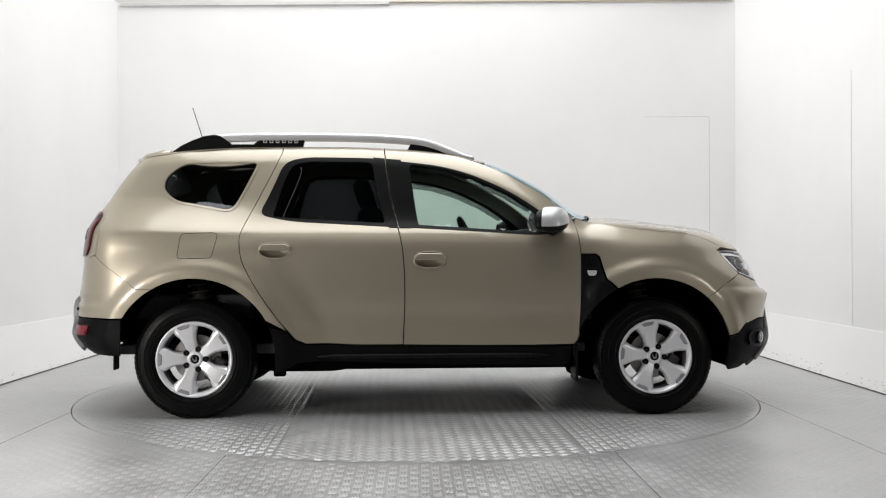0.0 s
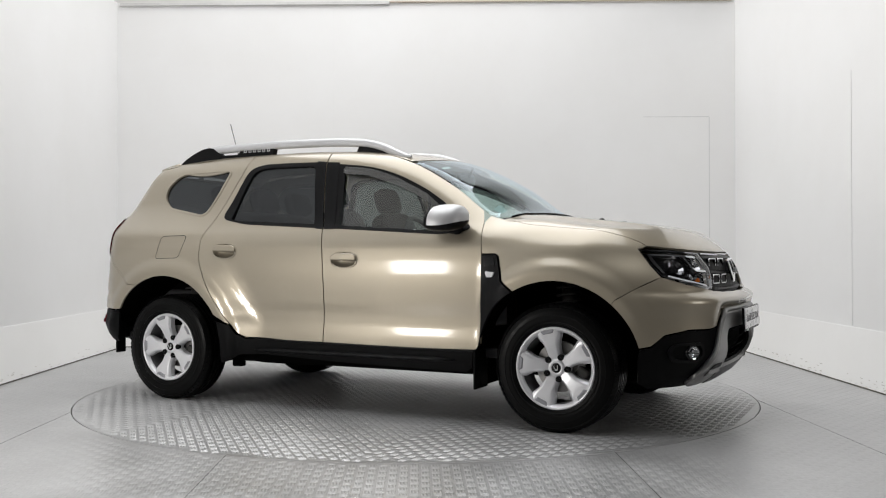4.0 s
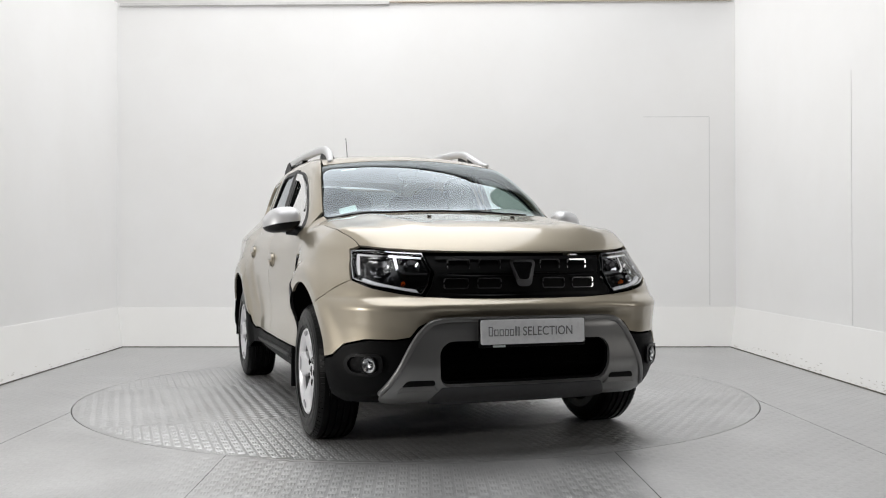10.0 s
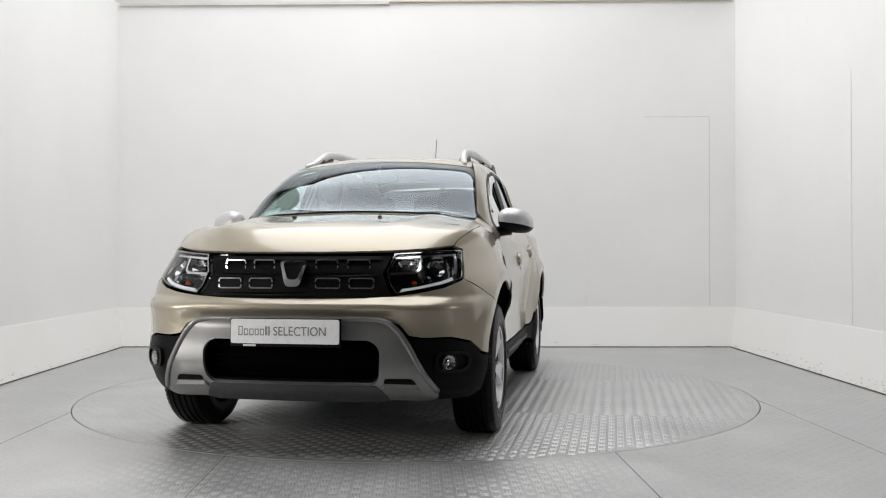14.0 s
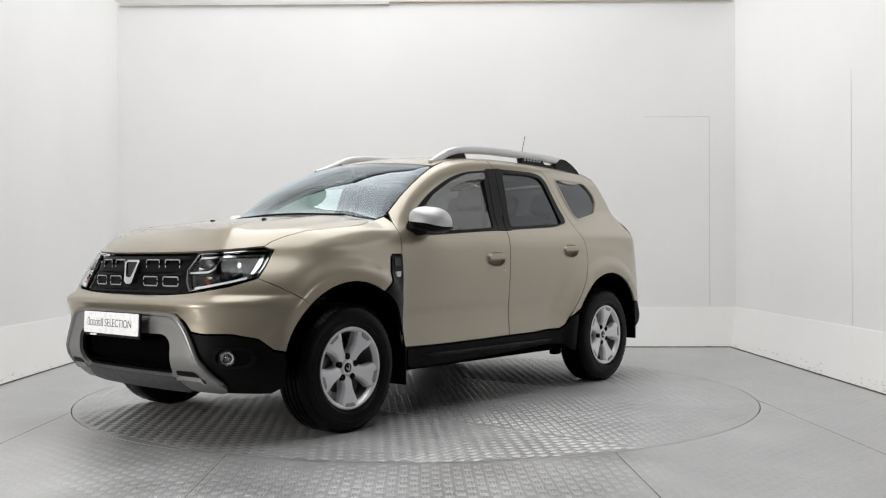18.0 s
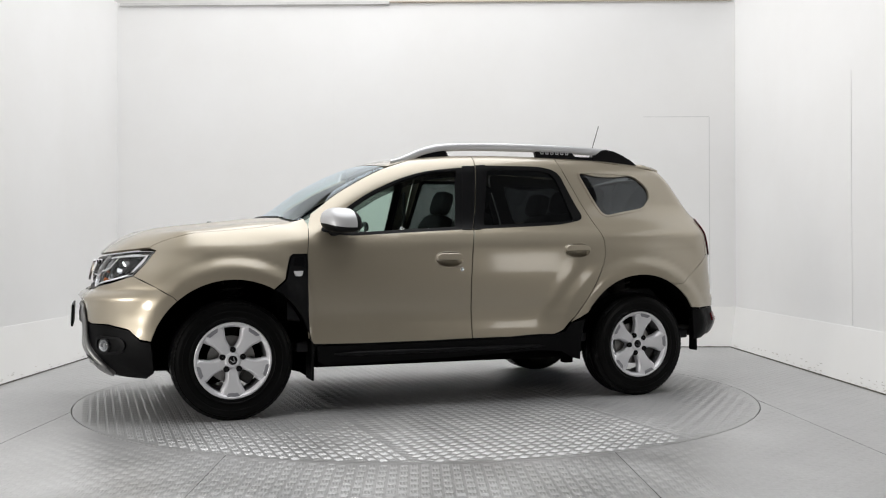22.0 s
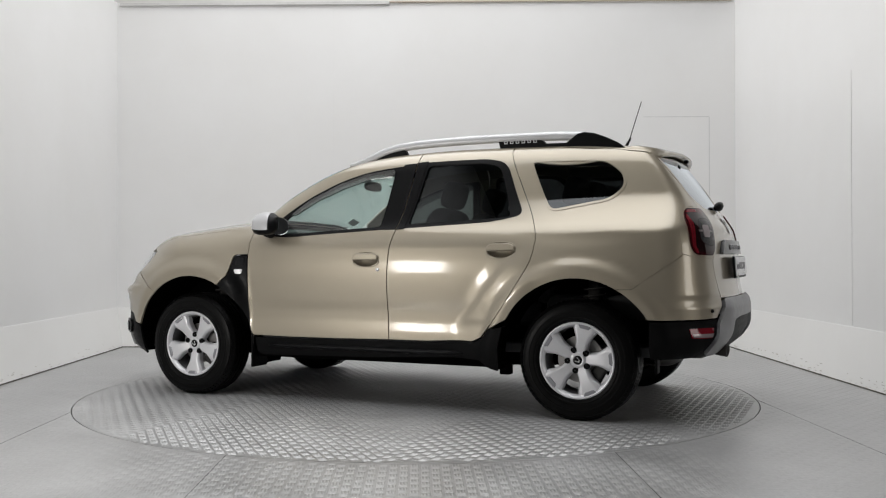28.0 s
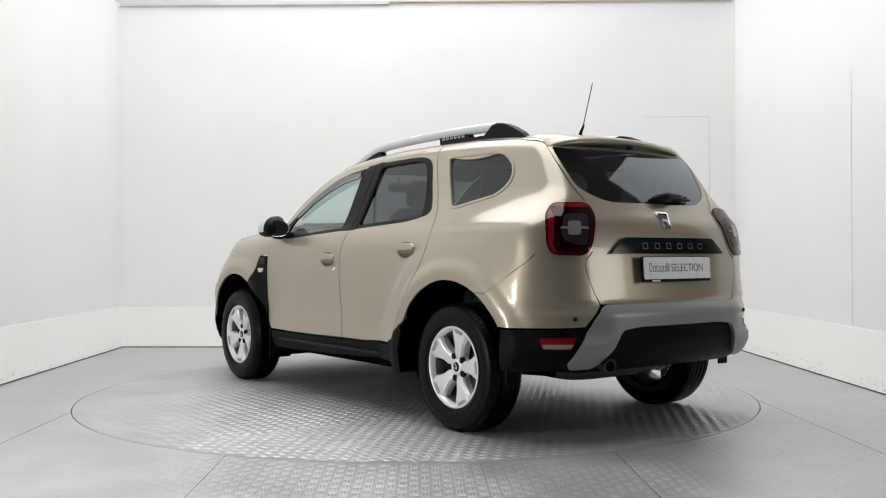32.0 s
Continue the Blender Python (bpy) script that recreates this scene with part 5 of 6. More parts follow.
# ------------------------------------------------------------------ mirrors, rails, aerial, wipers
for s in (1, -1):
    mir = new("door_mirror")
    mir.parent = car
    mir["label"] = "door mirror with silver cap and black base"
    def split_blob(c, half, z, upper, e1, e2):
        bm = blob_bm(c, half, e1, e2, 28, 40)
        bmesh.ops.bisect_plane(bm, geom=bm.verts[:] + bm.edges[:] + bm.faces[:], plane_co=(0, 0, z), plane_no=(0, 0, 1), clear_inner=upper, clear_outer=not upper)
        for v in bm.verts:
            k = (v.co.y * s - 0.92) / 0.1
            v.co.x -= 0.030 * k + 0.012 * max(0, k) ** 2
            v.co.z += -0.012 * k - 0.016 * max(0, k) ** 2 * (1 if upper else 0)
        return bm
    def cut_x(bm, x, front):
        bmesh.ops.bisect_plane(bm, geom=bm.verts[:] + bm.edges[:] + bm.faces[:], plane_co=(x, s * 0.915, 0), plane_no=(1, s * 0.32, 0), clear_inner=front, clear_outer=not front)
        return bm
    part("cap", cut_x(split_blob((0.716, s * 0.908, 1.132), (0.100, 0.102, 0.083), 1.122, True, 0.8, 0.72), 0.674, True), M_SILVER, mir, "silver mirror cap", smooth=True)
    part("housing", cut_x(split_blob((0.716, s * 0.908, 1.132), (0.098, 0.100, 0.081), 1.118, True, 0.8, 0.72), 0.678, False), M_SATIN, mir, "black mirror housing", smooth=True)
    part("band", split_blob((0.716, s * 0.908, 1.128), (0.098, 0.101, 0.060), 1.124, False, 0.8, 0.72), M_SATIN, mir, "black mirror base", smooth=True)
    part("arm", tube_bm([(0.76, s * 0.735, 1.075), (0.745, s * 0.80, 1.078), (0.73, s * 0.88, 1.09)], [0.04, 0.030, 0.034], 12), M_SATIN, mir, smooth=True)
    g = part("mirror_pane", lathe_bm([(0.0005, 0), (0.5, 0), (1.0, 0), (1.02, 0.02)], 32, 0), M_MIRROR, mir, "mirror glass", smooth=False)
    g.data.transform(Matrix.Translation((0.614, s * 0.912, 1.126)) @ Matrix.Rotation(radians(-17 * s), 4, "Z") @ Matrix.Diagonal((-0.06, 0.078, 0.056, 1)))
    # roof rail
    rail = new("roof_rail")
    rail.parent = car
    rail["label"] = "silver roof rail with black feet"
    YR = 0.492
    top = [(0.30, 1.545), (0.24, 1.565), (0.15, 1.605), (0.06, 1.641), (-0.06, 1.668), (-0.28, 1.684), (-0.60, 1.691), (-0.95, 1.690), (-1.15, 1.686), (-1.30, 1.676)]
    bm = bmesh.new()
    rings = []
    sm = smooth_loop(top, 4)
    for i, (x, z) in enumerate(sm):
        t = i / (len(sm) - 1)
        th = 0.010 + 0.016 * min(1, t * 5)
        w = 0.012 + 0.010 * min(1, t * 5)
        yy = YR + 0.045 * (1 - min(1, t * 3.2)) ** 1.3
        rings.append([bm.verts.new((x, s * (yy + w * cy), z + th * cz - th)) for cy, cz in ((-1, -0.8), (-1, 0.4), (-0.5, 1), (0.5, 1), (1, 0.4), (1, -0.8), (0.6, -1), (-0.6, -1))])
    for ra, rb in zip(rings, rings[1:]):
        for j in range(8):
            bm.faces.new((ra[j], ra[(j + 1) % 8], rb[(j + 1) % 8], rb[j]))
    bm.faces.new(rings[0])
    bm.faces.new(rings[-1])
    bmesh.ops.recalc_face_normals(bm, faces=bm.faces)
    part("rail_bar", bm, M_SILVER, rail, "silver rail bar", smooth=True)
    front_foot = [(0.20, 1.552), (0.10, 1.605), (-0.02, 1.640), (-0.075, 1.650), (-0.115, 1.575), (0.0, 1.565)]
    mid_foot = [(-0.735, 1.662), (-0.755, 1.585), (-1.32, 1.572), (-1.30, 1.615), (-1.20, 1.617), (-1.05, 1.618), (-1.00, 1.662)]
    rear_foot = [(-1.21, 1.640), (-1.25, 1.668), (-1.29, 1.675), (-1.35, 1.666), (-1.42, 1.640), (-1.49, 1.605), (-1.545, 1.565), (-1.18, 1.575), (-1.18, 1.617)]
    for nm, o in (("front_foot", front_foot), ("middle_foot", mid_foot), ("rear_foot", rear_foot)):
        yw = 0.020 if nm != "rear_foot" else 0.027
        f = part(nm, extrude_bm(o, 1, s * YR - yw, s * YR + yw, 0.006), M_SATIN, rail, "black rail foot")
        if nm == "middle_foot":
            for k in range(6):
                xc = -0.79 - 0.038 * k
                b = ring_bm([(xc - 0.011, 1.626), (xc + 0.011, 1.626), (xc + 0.011, 1.646), (xc - 0.011, 1.646)], [(xc - 0.006, 1.631), (xc + 0.006, 1.631), (xc + 0.006, 1.641), (xc - 0.006, 1.641)], lambda u, v, d: (u, s * (YR + yw + 0.002 + d), v), 0.002)
                part("name_bar", b, M_SILVER, f, "small silver bar")
aerial = new("aerial")
aerial.parent = car
zr = tv(-1.43, 0.0)[2]
part("aerial_base", tube_bm([(-1.40, 0, zr - 0.01), (-1.425, 0, zr + 0.02), (-1.455, 0, zr + 0.075)], [0.020, 0.011, 0.006], 12), M_SATIN, aerial, "black aerial foot", smooth=True)
part("aerial_rod", tube_bm([(-1.45, 0, zr + 0.07), (-1.525, 0, 1.918)], 0.0028, 6), M_SATIN, aerial, "thin black aerial rod")
for y0, y1 in ((0.50, -0.12), (-0.02, -0.62)):
    pts = []
    for t in np.linspace(0, 1, 9):
        y = y0 + (y1 - y0) * t
        p = tv(1.058 - 0.20 * y * y * 0.85, y)
        pts.append((p[0], p[1], p[2] + 0.003))
    part("wiper", tube_bm(pts, 0.006, 6), M_SATIN, car, "black windscreen wiper", smooth=True)
for y in (0.245, -0.235):
    p = tv(1.40, y)
    part("washer_jet", blob_bm((p[0], p[1], p[2] + 0.003), (0.016, 0.013, 0.007), 0.9, 0.9, 8, 12), M_SATIN, car)

# ------------------------------------------------------------------ display plates and stickers
def flat_text(body, size, m, mat, name, parent, label=""):
    cu = bpy.data.curves.new(name, "FONT")
    cu.body, cu.size, cu.extrude, cu.align_x = body, size, 0.0006, "LEFT"
    tmp = bpy.data.objects.new(name, cu)
    me = bpy.data.meshes.new_from_object(tmp)
    bpy.data.objects.remove(tmp)
    bpy.data.curves.remove(cu)
    me.materials.clear()
    me.materials.append(mat)
    me.transform(m)
    return part(name, me, None, parent, label)


def plate(m, front):
    """A display plate, upright in the frame m: x to the reader's right, y up, z towards the reader."""
    pl_ = new("display_plate")
    pl_.parent = car
    pl_["label"] = "white display plate with grey lettering"
    def put(bm):
        bmesh.ops.transform(bm, matrix=m, verts=bm.verts)
        return bm
    part("holder", put(box_bm(-0.266, 0.266, -0.070, 0.060, -0.012, 0.0, 0.003)), M_SATIN, pl_, "black plate holder")
    part("board", put(extrude_bm(fillet([(-0.26, -0.056), (0.26, -0.056), (0.26, 0.056), (-0.26, 0.056)], 0.012), 2, 0.001, 0.006, 0.001)), M_PLATE, pl_)
    for k, (w, h) in enumerate(((0.020, 0.042), (0.020, 0.030), (0.020, 0.030), (0.019, 0.030), (0.020, 0.030), (0.007, 0.042), (0.010, 0.040))):
        x0 = -0.222 + (0.0, 0.027, 0.053, 0.079, 0.104, 0.130, 0.142)[k]
        b = ring_bm([(x0, -0.018), (x0 + w, -0.018), (x0 + w, -0.018 + h), (x0, -0.018 + h)], [(x0 + 0.0038, -0.014), (x0 + w - 0.0032, -0.014), (x0 + w - 0.0032, -0.022 + h), (x0 + 0.0038, -0.022 + h)], lambda u, v, d: (u, v, 0.0068 + d), 0.001)
        part("print_bar", put(b), M_INK, pl_)
    flat_text("SELECTION", 0.058, m @ Matrix.Translation((-0.055, -0.018, 0.0065)) @ Matrix.Diagonal((0.86, 1, 1, 1)), M_INK, "lettering", pl_, "dark grey lettering")
    part("tag", put(box_bm(-0.20, -0.14, -0.0685, -0.0595, 0.0, 0.003)), M_STICK, pl_)


plate(Matrix.Translation((2.203, 0, 0.587)) @ Matrix(((0, 0, 1, 0), (1, 0, 0, 0), (0, 1, 0, 0), (0, 0, 0, 1))) @ Matrix.Rotation(radians(-2), 4, "X"), True)
plate(Matrix.Translation((-2.128, 0, 0.868)) @ Matrix(((0, 0, -1, 0), (-1, 0, 0, 0), (0, 1, 0, 0), (0, 0, 0, 1))) @ Matrix.Rotation(radians(-4), 4, "X"), False)
for x, y, w, h, nm in ((0.90, -0.56, 0.10, 0.05, "sticker"), (0.50, -0.46, 0.09, 0.022, "sticker")):
    o = [tv(x + dx * h, y + dy * w) for dx, dy in ((-0.5, -0.5), (0.5, -0.5), (0.5, 0.5), (-0.5, 0.5))]
    skin_part(nm, "ax", o, M_STICK, windscreen, "pale paper sticker inside the glass", off=-0.008, depth=0.0, gap=0.0)

# ------------------------------------------------------------------ cabin
liner_half = [tv(0.36, 0.2), tv(0.33, 0.45), tv(0.2, 0.50), tv(-0.5, 0.50), tv(-1.1, 0.50), tv(-1.62, 0.48), tv(-1.65, 0.2)]
skin_part("headliner", "ax", both(liner_half), M_LINER, car, "pale grey headliner", off=-0.035, depth=0.0, res=0.06)
card = on_side([(-0.14, 0.46), (0.82, 0.44), (0.85, 0.60), (0.84, 1.02), (0.3, 1.06), (-0.16, 1.08)])
skin_part("door_card", "ax", card, M_DASH, car, "dark door trim", mirror=True, off=-0.055, depth=0.02, res=0.06)
card = on_side([(-0.80, 0.52), (-0.16, 0.46), (-0.18, 1.08), (-0.6, 1.10), (-1.02, 1.14), (-1.05, 1.0)])
skin_part("door_card", "ax", card, M_DASH, car, "dark door trim", mirror=True, off=-0.055, depth=0.02, res=0.06)
card = on_side([(-1.75, 0.80), (-1.1, 0.80), (-1.06, 1.18), (-1.2, 1.19), (-1.5, 1.24), (-1.80, 1.25)])
skin_part("side_trim", "ax", card, M_DASH, car, "dark luggage side trim", mirror=True, off=-0.06, depth=0.02, res=0.06)
part("cabin_floor", box_bm(-1.80, 0.95, -0.74, 0.74, 0.36, 0.42, 0.01), M_DASH, car)
part("load_floor", box_bm(-1.88, -1.05, -0.52, 0.52, 0.55, 0.70, 0.02), M_DASH, car)
part("parcel_shelf", box_bm(-1.80, -1.22, -0.58, 0.58, 1.085, 1.105, 0.008), M_DASH, car)
dash = [(0.42, 0.70), (0.40, 0.98), (0.46, 1.075), (0.60, 1.095), (0.80, 1.09), (0.97, 1.125), (1.02, 1.10), (1.02, 0.55), (0.60, 0.50)]
part("dashboard", extrude_bm(dash, 1, -0.69, 0.69, 0.025, 3), M_DASH, car, "dark plastic dashboard", smooth=False)
part("console", box_bm(-0.1, 0.55, -0.11, 0.11, 0.42, 0.66, 0.03), M_DASH, car)
part("bulkhead", box_bm(1.0, 1.06, -0.72, 0.72, 0.40, 1.10), M_WELL, car)
part("engine_cover", box_bm(1.08, 1.80, -0.48, 0.48, 0.42, 0.90, 0.05), M_WELL, car)
rim_pts = []
for k in range(41):
    a = 2 * math.pi * k / 40
    v = Matrix.Rotation(radians(-25), 3, "Y") @ Vector((0, 0.185 * math.cos(a), 0.185 * math.sin(a)))
    rim_pts.append((0.30 + v.x, -0.36 + v.y, 1.0 + v.z))
steer = part("steering_wheel", tube_bm(rim_pts, 0.016, 10), M_DASH, car, "black steering wheel", smooth=True)
part("boss", blob_bm((0.32, -0.36, 1.0), (0.03, 0.09, 0.08), 0.6, 0.6, 12, 20), M_DASH, steer, smooth=True)
part("column", tube_bm([(0.31, -0.36, 1.0), (0.46, -0.36, 0.95)], 0.035, 12), M_DASH, steer, smooth=True)
part("rear_view_mirror", blob_bm((0.42, 0.0, 1.435), (0.018, 0.12, 0.035), 0.6, 0.6, 12, 24), M_DASH, car, "black rear-view mirror", smooth=True)
part("mirror_stem", tube_bm([(0.43, 0, 1.44), (0.47, 0, 1.505)], 0.012, 8), M_DASH, car)


def seat(x, y, w, recline=-18):
    ob = new("front_seat" if w < 0.4 else "rear_seat")
    ob.parent = car
    ob["label"] = "dark cloth car seat"
    def blk(nm, c, h, rot=0, e1=0.45, e2=0.45):
        bm = blob_bm((0, 0, 0), h, e1, e2, 16, 28)
        bmesh.ops.transform(bm, matrix=pose(*c, 0, rot, 0), verts=bm.verts)
        part(nm, bm, M_SEAT, ob, smooth=True)
    blk("cushion", (x, y, 0.60), (0.27, w, 0.10), -6)
    blk("backrest", (x - 0.31, y, 0.92), (0.09, w * 0.98, 0.33), recline)
    for yy in ([0.0] if w < 0.4 else [-0.42, 0.0, 0.42]):
        blk("headrest", (x - 0.43, y + yy, 1.325), (0.055, 0.13, 0.09), recline, 0.55, 0.55)
        for d in (-0.05, 0.05):
            part("headrest_post", tube_bm([(x - 0.40, y + yy + d, 1.19), (x - 0.425, y + yy + d, 1.29)], 0.006, 6), M_STEEL, ob)


seat(0.05, 0.36, 0.24)
seat(0.05, -0.36, 0.24)
seat(-0.78, 0.0, 0.60)
for s in (1, -1):
    part("seat_belt", tube_bm([(-0.16, s * 0.60, 1.42), (-0.17, s * 0.62, 1.0), (-0.15, s * 0.64, 0.5)], 0.012, 6), M_DASH, car)


# ------------------------------------------------------------------ turntable
R_DISC = 2.222
turntable = tagged(new("turntable"), "round aluminium tread plate turntable set flush in the floor", "turntable")
CELL, BARS = 0.046, 3


def ribs(points, angles, z, mat, name, H=0.0026):
    """All raised bars of a sheet as one mesh: three parallel bars to a cell, turned by a quarter from cell to cell."""
    L, W, gap = 0.0195, 0.0042, 0.0135
    base = np.array([(-L, -W * 0.5, 0), (-L * 0.7, -W, 0), (L * 0.7, -W, 0), (L, -W * 0.5, 0), (L, W * 0.5, 0), (L * 0.7, W, 0), (-L * 0.7, W, 0), (-L, W * 0.5, 0), (-L * 0.7, 0, H), (L * 0.7, 0, H)])
    quads = np.array([(1, 2, 9, 8), (5, 6, 8, 9), (0, 1, 8, 8), (7, 0, 8, 8), (6, 7, 8, 8), (2, 3, 9, 9), (3, 4, 9, 9), (4, 5, 9, 9)])
    cell = np.concatenate([base + np.array((0, (k - 1) * gap, 0)) for k in range(BARS)])
    a = angles[0] * (math.pi / 2) + angles[1]
    c, s = np.cos(a)[:, None], np.sin(a)[:, None]
    X = cell[None, :, 0] * c - cell[None, :, 1] * s + points[:, :1]
    Y = cell[None, :, 0] * s + cell[None, :, 1] * c + points[:, 1:]
    Z = np.broadcast_to(cell[None, :, 2] + z, X.shape)
    V = np.stack([X, Y, Z], -1).reshape(-1, 3)
    n = len(points) * BARS
    one = [list(dict.fromkeys(q)) for q in quads.tolist()]
    flat = np.array([i for q in one for i in q])
    size = np.array([len(q) for q in one])
    loops = (flat[None] + np.arange(n)[:, None] * 10).ravel()
    sizes = np.tile(size, n)
    me = bpy.data.meshes.new(name)
    me.vertices.add(len(V))
    me.vertices.foreach_set("co", V.ravel())
    me.loops.add(len(loops))
    me.loops.foreach_set("vertex_index", loops.astype(np.int32))
    me.polygons.add(len(sizes))
    me.polygons.foreach_set("loop_start", np.r_[0, np.cumsum(sizes)[:-1]].astype(np.int32))
    me.update(calc_edges=True)
    me.validate()
    me.materials.append(mat)
    return me


def sheet_points(x0, x1, y0, y1, turn, keep):
    """Cell centres of a sheet whose rows are turned by an angle."""
    cx, cy, half = (x0 + x1) / 2, (y0 + y1) / 2, 0.75 * max(x1 - x0, y1 - y0)
    n = int(2 * half / CELL)
    i, j = np.meshgrid(np.arange(n), np.arange(n), indexing="ij")
    u, v = (i - n / 2) * CELL, (j - n / 2) * CELL
    x, y = (cx + u * math.cos(turn) - v * math.sin(turn)).ravel(), (cy + u * math.sin(turn) + v * math.cos(turn)).ravel()
    alt = ((i + j) % 2).ravel()
    ok = keep(x, y) & (x > x0) & (x < x1) & (y > y0) & (y < y1)
    return np.stack([x, y], -1)[ok], alt[ok], np.full(ok.sum(), turn)


# the deck is laid from plates whose ribs run in different directions
PLATES = [(-2.3, -0.75, -2.3, 2.3), (-0.75, 0.75, -2.3, 0.0), (-0.75, 0.75, 0.0, 2.3), (0.75, 2.3, -2.3, 2.3)]
for k, (x0, x1, y0, y1) in enumerate(PLATES):
    bm = box_bm(x0 + 0.0006, x1 - 0.0006, y0 + 0.0006, y1 - 0.0006, -0.02, 0.0)
    # trim the plate to the disc
    n = 96
    for i in range(n):
        a = 2 * math.pi * i / n
        d = Vector((math.cos(a), math.sin(a), 0))
        if max(x0 * d.x, x1 * d.x) + max(y0 * d.y, y1 * d.y) > R_DISC:
            r = bmesh.ops.bisect_plane(bm, geom=bm.verts[:] + bm.edges[:] + bm.faces[:], plane_co=d * R_DISC, plane_no=d, clear_outer=True)
            cut = [e for e in r["geom_cut"] if isinstance(e, bmesh.types.BMEdge)]
            if cut:
                bmesh.ops.contextual_create(bm, geom=cut)
    deck = part("deck_plate", bm, M_DISC, turntable)
    p, a, t = sheet_points(x0 + 0.008, x1 - 0.008, y0 + 0.008, y1 - 0.008, (0.0, math.pi / 4, math.pi / 4, 0.0)[k], lambda x, y: np.hypot(x, y) < R_DISC - 0.03)
    ob = part("tread_ribs", ribs(p, (a, t), 0.0, M_RIB, "tread_ribs"), None, turntable, "raised ribs of the tread plate")
    ob["kind"] = "stuff"
part("deck_base", lathe_bm([(0.001, -0.021), (R_DISC - 0.004, -0.021), (R_DISC - 0.004, -0.09), (0.001, -0.09)], 96, 2), M_GAP, turntable)

# fixed floor plates round it, with a ring joint and straight seams
def ring_floor():
    V, F = [], []
    n = 160
    inner = [(2.2285 * math.cos(2 * math.pi * i / n), 2.2285 * math.sin(2 * math.pi * i / n)) for i in range(n)]
    outer = []
    for x, y in inner:
        k = min(3.35 / max(abs(x), 1e-6), (3.45 if y > 0 else 10.3) / max(abs(y), 1e-6), 99)
        outer.append((x * k, y * k))
    for x, y in inner:
        V.append((x, y, 0.0))
    for x, y in outer:
        V.append((x, y, 0.0))
    for x, y in inner:
        V.append((x, y, -0.06))
    for i in range(n):
        j = (i + 1) % n
        F.append((i, n + i, n + j, j))
        F.append((2 * n + i, i, j, 2 * n + j))
    # close the square's corners
    for cxx, cyy in ((3.35, 3.45), (-3.35, 3.45), (-3.35, -10.3), (3.35, -10.3)):
        c = len(V)
        V.append((cxx, cyy, 0.0))
        for i in range(n):
            j = (i + 1) % n
            a_, b_ = V[n + i], V[n + j]
            on_x = lambda q: abs(abs(q[0]) - 3.35) < 1e-6 and q[0] * cxx > 0
            on_y = lambda q: abs(q[1] - cyy) < 1e-6
            if (on_x(a_) and on_y(b_)) or (on_y(a_) and on_x(b_)):
                F.append((n + i, c, n + j))
    me = mesh_from("floor", V, F, M_FLOOR)
    bm = bmesh.new()
    bm.from_mesh(me)
    bmesh.ops.recalc_face_normals(bm, faces=bm.faces)
    if sum(f.normal.z for f in bm.faces) < 0:
        bmesh.ops.reverse_faces(bm, faces=bm.faces)
    bm.to_mesh(me)
    bm.free()
    return me


floor = tagged(part("floor", ring_floor(), None), "grey aluminium tread plate floor with a round joint", "floor", kind="structure")
tagged(part("floor_base", box_bm(-3.8, 3.9, -10.5, 4.1, -0.2, -0.1), M_GAP), "dark pit under the turntable", "floor", kind="structure")
# hall_floor: unseen dark sheet, added to keep low reflections in the car dark
tagged(part("hall_floor", box_bm(-3.3, 3.3, -10.25, -4.45, 0.001, 0.006), M_HALLFLOOR), "unseen dark floor added outside the booth to darken low reflections", "floor", kind="structure")
SEAMS = [((0.93, -2.03), (0.93, -6.0)), ((-0.905, -2.03), (-0.905, -6.0)), ((2.18, -0.48), (2.18, -4.3)), ((-2.085, -0.80), (-2.085, -4.3))]
for (xa, ya), (xb, yb) in SEAMS:
    tagged(part("floor_seam", box_bm(min(xa, xb) - 0.0015, max(xa, xb) + 0.0015, min(ya, yb) - 0.0015, max(ya, yb) + 0.0015, -0.004, 0.0008), M_GAP), "thin dark joint between floor plates", "joint", kind="structure")
p, a, t = sheet_points(-3.0, 3.1, -4.4, 3.2, 0.0, lambda x, y: (np.hypot(x, y) > 2.265) & (y < 3.05 - 0.043 * x))
tagged(part("floor_tread", ribs(p, (a, t), 0.0, M_FLOOR, "floor_tread", 0.0012), None), "raised ribs of the tread plate floor", "floor", kind="stuff")

# unseen hall added round the booth; wall tones shape the car's reflections
for nm, bx, mt, lb in (("wall_hall_west", (-3.7, -3.5, -10.2, 3.8), M_HALLPALE, "unseen pale wall added to brighten reflections"), ("wall_hall_east", (3.6, 3.8, -10.2, 3.8), M_DARK, "unseen dark wall added to darken reflections"), ("wall_hall_south", (-3.7, 3.8, -10.4, -10.2), M_HALLGREY, "unseen grey wall added for mid-grey reflections"), ("wall_hall_north", (-3.7, 3.8, 3.8, 4.0), M_HALLPALE, "unseen pale wall added to brighten reflections")):
    tagged(part(nm, box_bm(*bx, -0.1, HALL_Z), mt), lb, "wall", kind="structure")
tagged(part("ceiling", box_bm(-3.7, 3.8, -10.4, 4.0, HALL_Z, HALL_Z + 0.1), M_DARK), "unseen dark ceiling added to close the top", "ceiling", kind="structure")

# faint panel joints, the outline of a flush door and a trim strip on the back wall
WD = (FR - FL).normalized()
WN = Vector((WD.y, -WD.x))


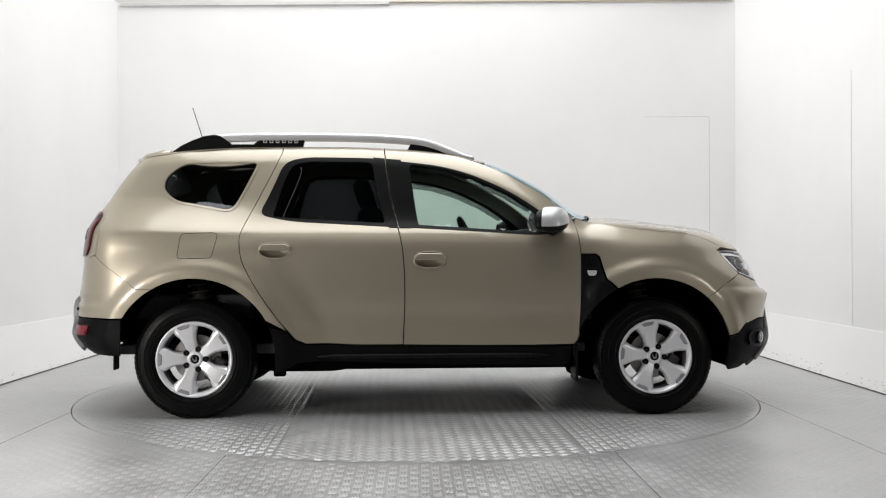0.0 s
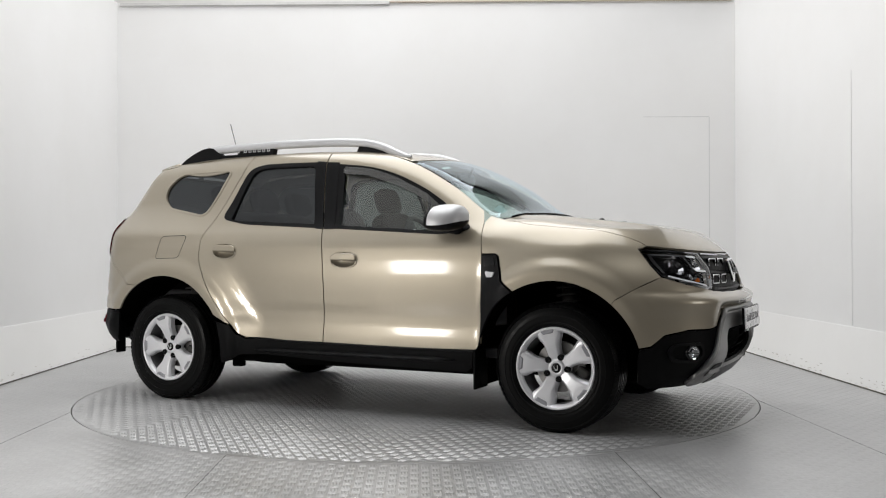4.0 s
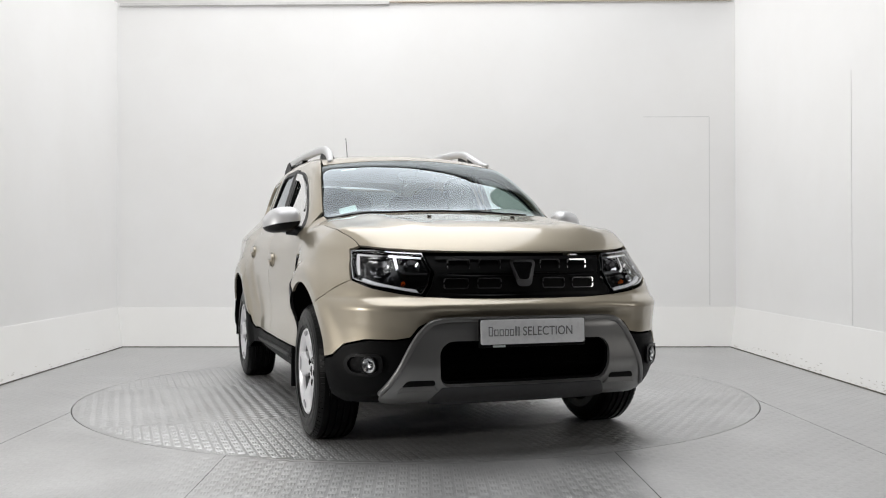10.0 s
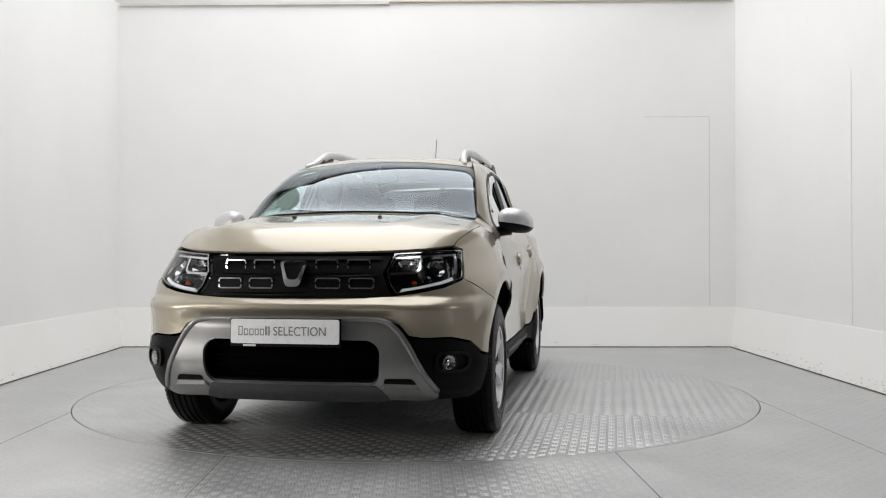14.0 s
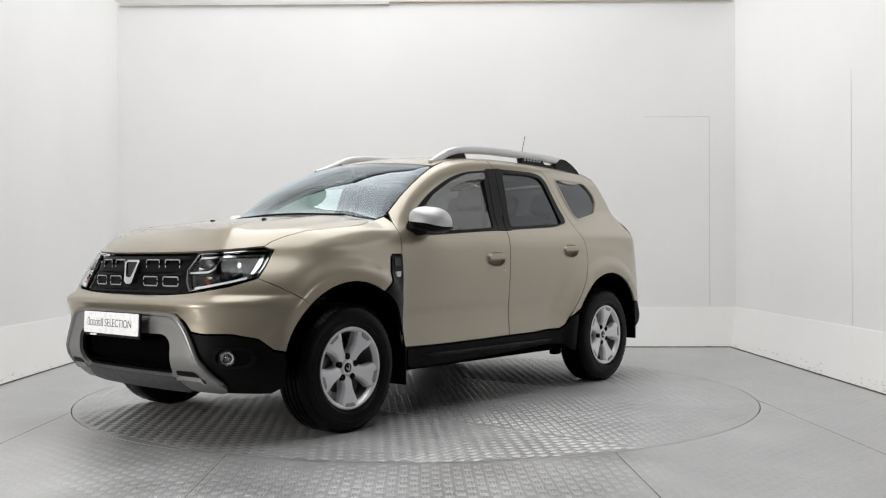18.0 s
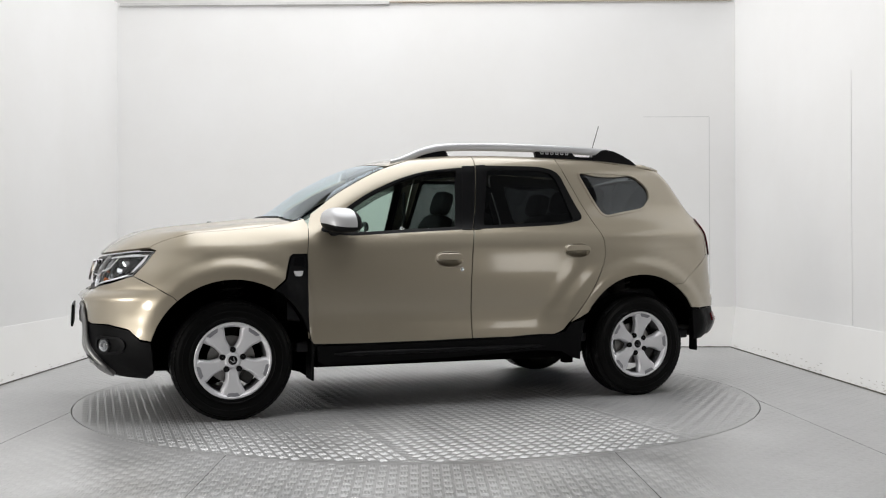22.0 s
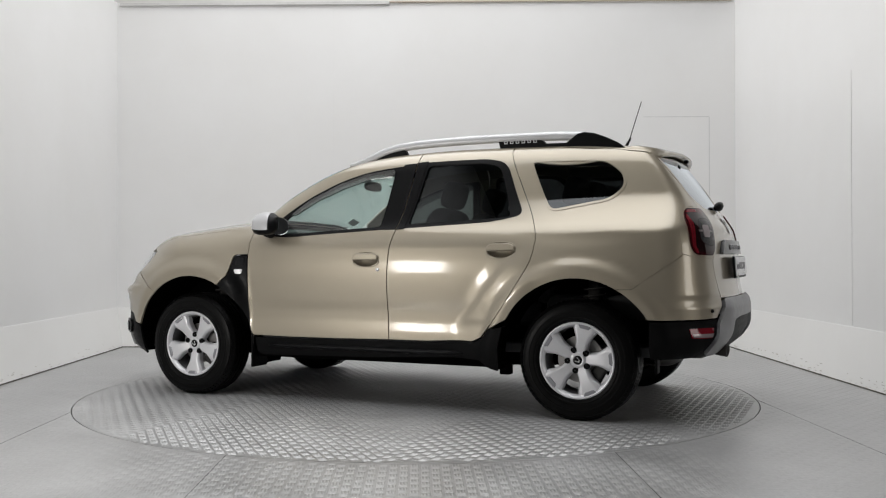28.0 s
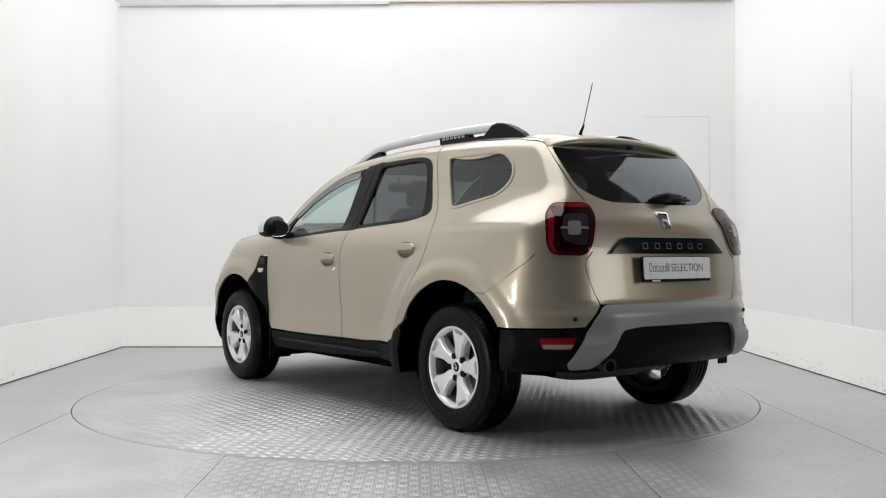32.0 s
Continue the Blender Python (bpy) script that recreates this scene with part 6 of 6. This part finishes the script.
def on_wall(x0, x1, z0, z1, proud, name, mat, label):
    """A strip on the back wall between two places along x and two heights."""
    a = FL + WD * ((x0 - FL.x) / WD.x) - WN * (SKIRT_IN + 0.006)
    b = FL + WD * ((x1 - FL.x) / WD.x) - WN * (SKIRT_IN + 0.006)
    o = [(a.x, a.y), (b.x, b.y), (b.x + WN.x * proud, b.y + WN.y * proud), (a.x + WN.x * proud, a.y + WN.y * proud)]
    me = prism(name, o, z0, z1, mat)
    bm = bmesh.new()
    bm.from_mesh(me)
    bmesh.ops.recalc_face_normals(bm, faces=bm.faces)
    bm.to_mesh(me)
    bm.free()
    tagged(part(name, me, None), label, "joint", kind="structure")


on_wall(2.30, 2.975, 2.352, 2.358, 0.002, "door_outline", M_SEAM, "thin joint of a flush white door in the wall")
on_wall(2.971, 2.978, 0.42, 2.355, 0.002, "door_outline", M_SEAM, "thin joint of a flush white door in the wall")
on_wall(1.716, 1.720, 0.42, 2.30, 0.001, "panel_joint", M_PALESEAM, "faint joint between wall panels")
on_wall(-0.88, -0.877, 0.42, 3.5, 0.001, "panel_joint", M_PALESEAM, "faint joint between wall panels")
on_wall(-3.09, -0.3, 3.525, 3.552, 0.03, "ceiling_trim", M_LEDGE, "grey-white ledge under the ceiling")
on_wall(-0.3, 3.2, 3.545, 3.558, 0.03, "ceiling_trim", M_TRIM, "beige trim strip under the ceiling")


# a joint on the side wall, and a worn foot with chips and grime
tagged(part("side_panel_joint", box_bm(3.190, 3.1930, 0.360, 0.363, 0.42, 2.3), M_PALESEAM), "faint joint between wall panels", "joint", kind="structure")
rnd = random.Random(5)
for nm, a, b, inward in (("west", NL, FL, -1), ("north", FL, FR, -1), ("east", NR, FR, 1)):
    d = (b - a).normalized()
    n = Vector((-d.y, d.x)) * inward
    lo, hi = a + n * 0.003, b + n * 0.003
    o = [(lo.x, lo.y), (hi.x, hi.y), (hi.x - n.x * 0.012, hi.y - n.y * 0.012), (lo.x - n.x * 0.012, lo.y - n.y * 0.012)]
    tagged(part("foot_joint_" + nm, prism("foot_joint", o, 0.0005, 0.009, M_GRIME), None), "dark worn joint at the foot of the wall", "joint", kind="structure")
    V, F = [], []
    run = (b - a).length
    for _ in range(26 if nm == "north" else 90):
        u, v = rnd.uniform(0.1, run - 0.1), 0.004 + 0.085 * rnd.random() ** 2.2
        L, H = rnd.uniform(0.006, 0.04), rnd.uniform(0.0015, 0.005)
        k = len(V)
        for e in range(7):
            t = 2 * math.pi * e / 7
            uu, vv = u + L * math.cos(t) * rnd.uniform(0.6, 1.1), v + H * math.sin(t) * rnd.uniform(0.5, 1.2) + 0.15 * H * math.cos(t)
            q = a + d * uu - n * (SKIRT_IN * vv / SKIRT_H - 0.0012)
            V.append((q.x, q.y, max(0.002, vv)))
        F.append(tuple(range(k, k + 7)))
    tagged(part("skirt_chips_" + nm, mesh_from("skirt_chips", V, F, M_CHIP), None), "grey chips and scuffs on the skirt", "scuff", kind="stuff")

# ------------------------------------------------------------------ movement
def turn_at(t):
    return 1.64 - 7.395 * t


def motions():
    times = [float(t) for t in range(33)]
    walk(turntable, [(t, pose(0, 0, 0, 0, 0, turn_at(t))) for t in times])
    walk(car, [(t, pose(0, 0, 0, 0, 0, turn_at(t)) @ Matrix.Translation((0.0205, -0.159, 0.0))) for t in times])


motions()
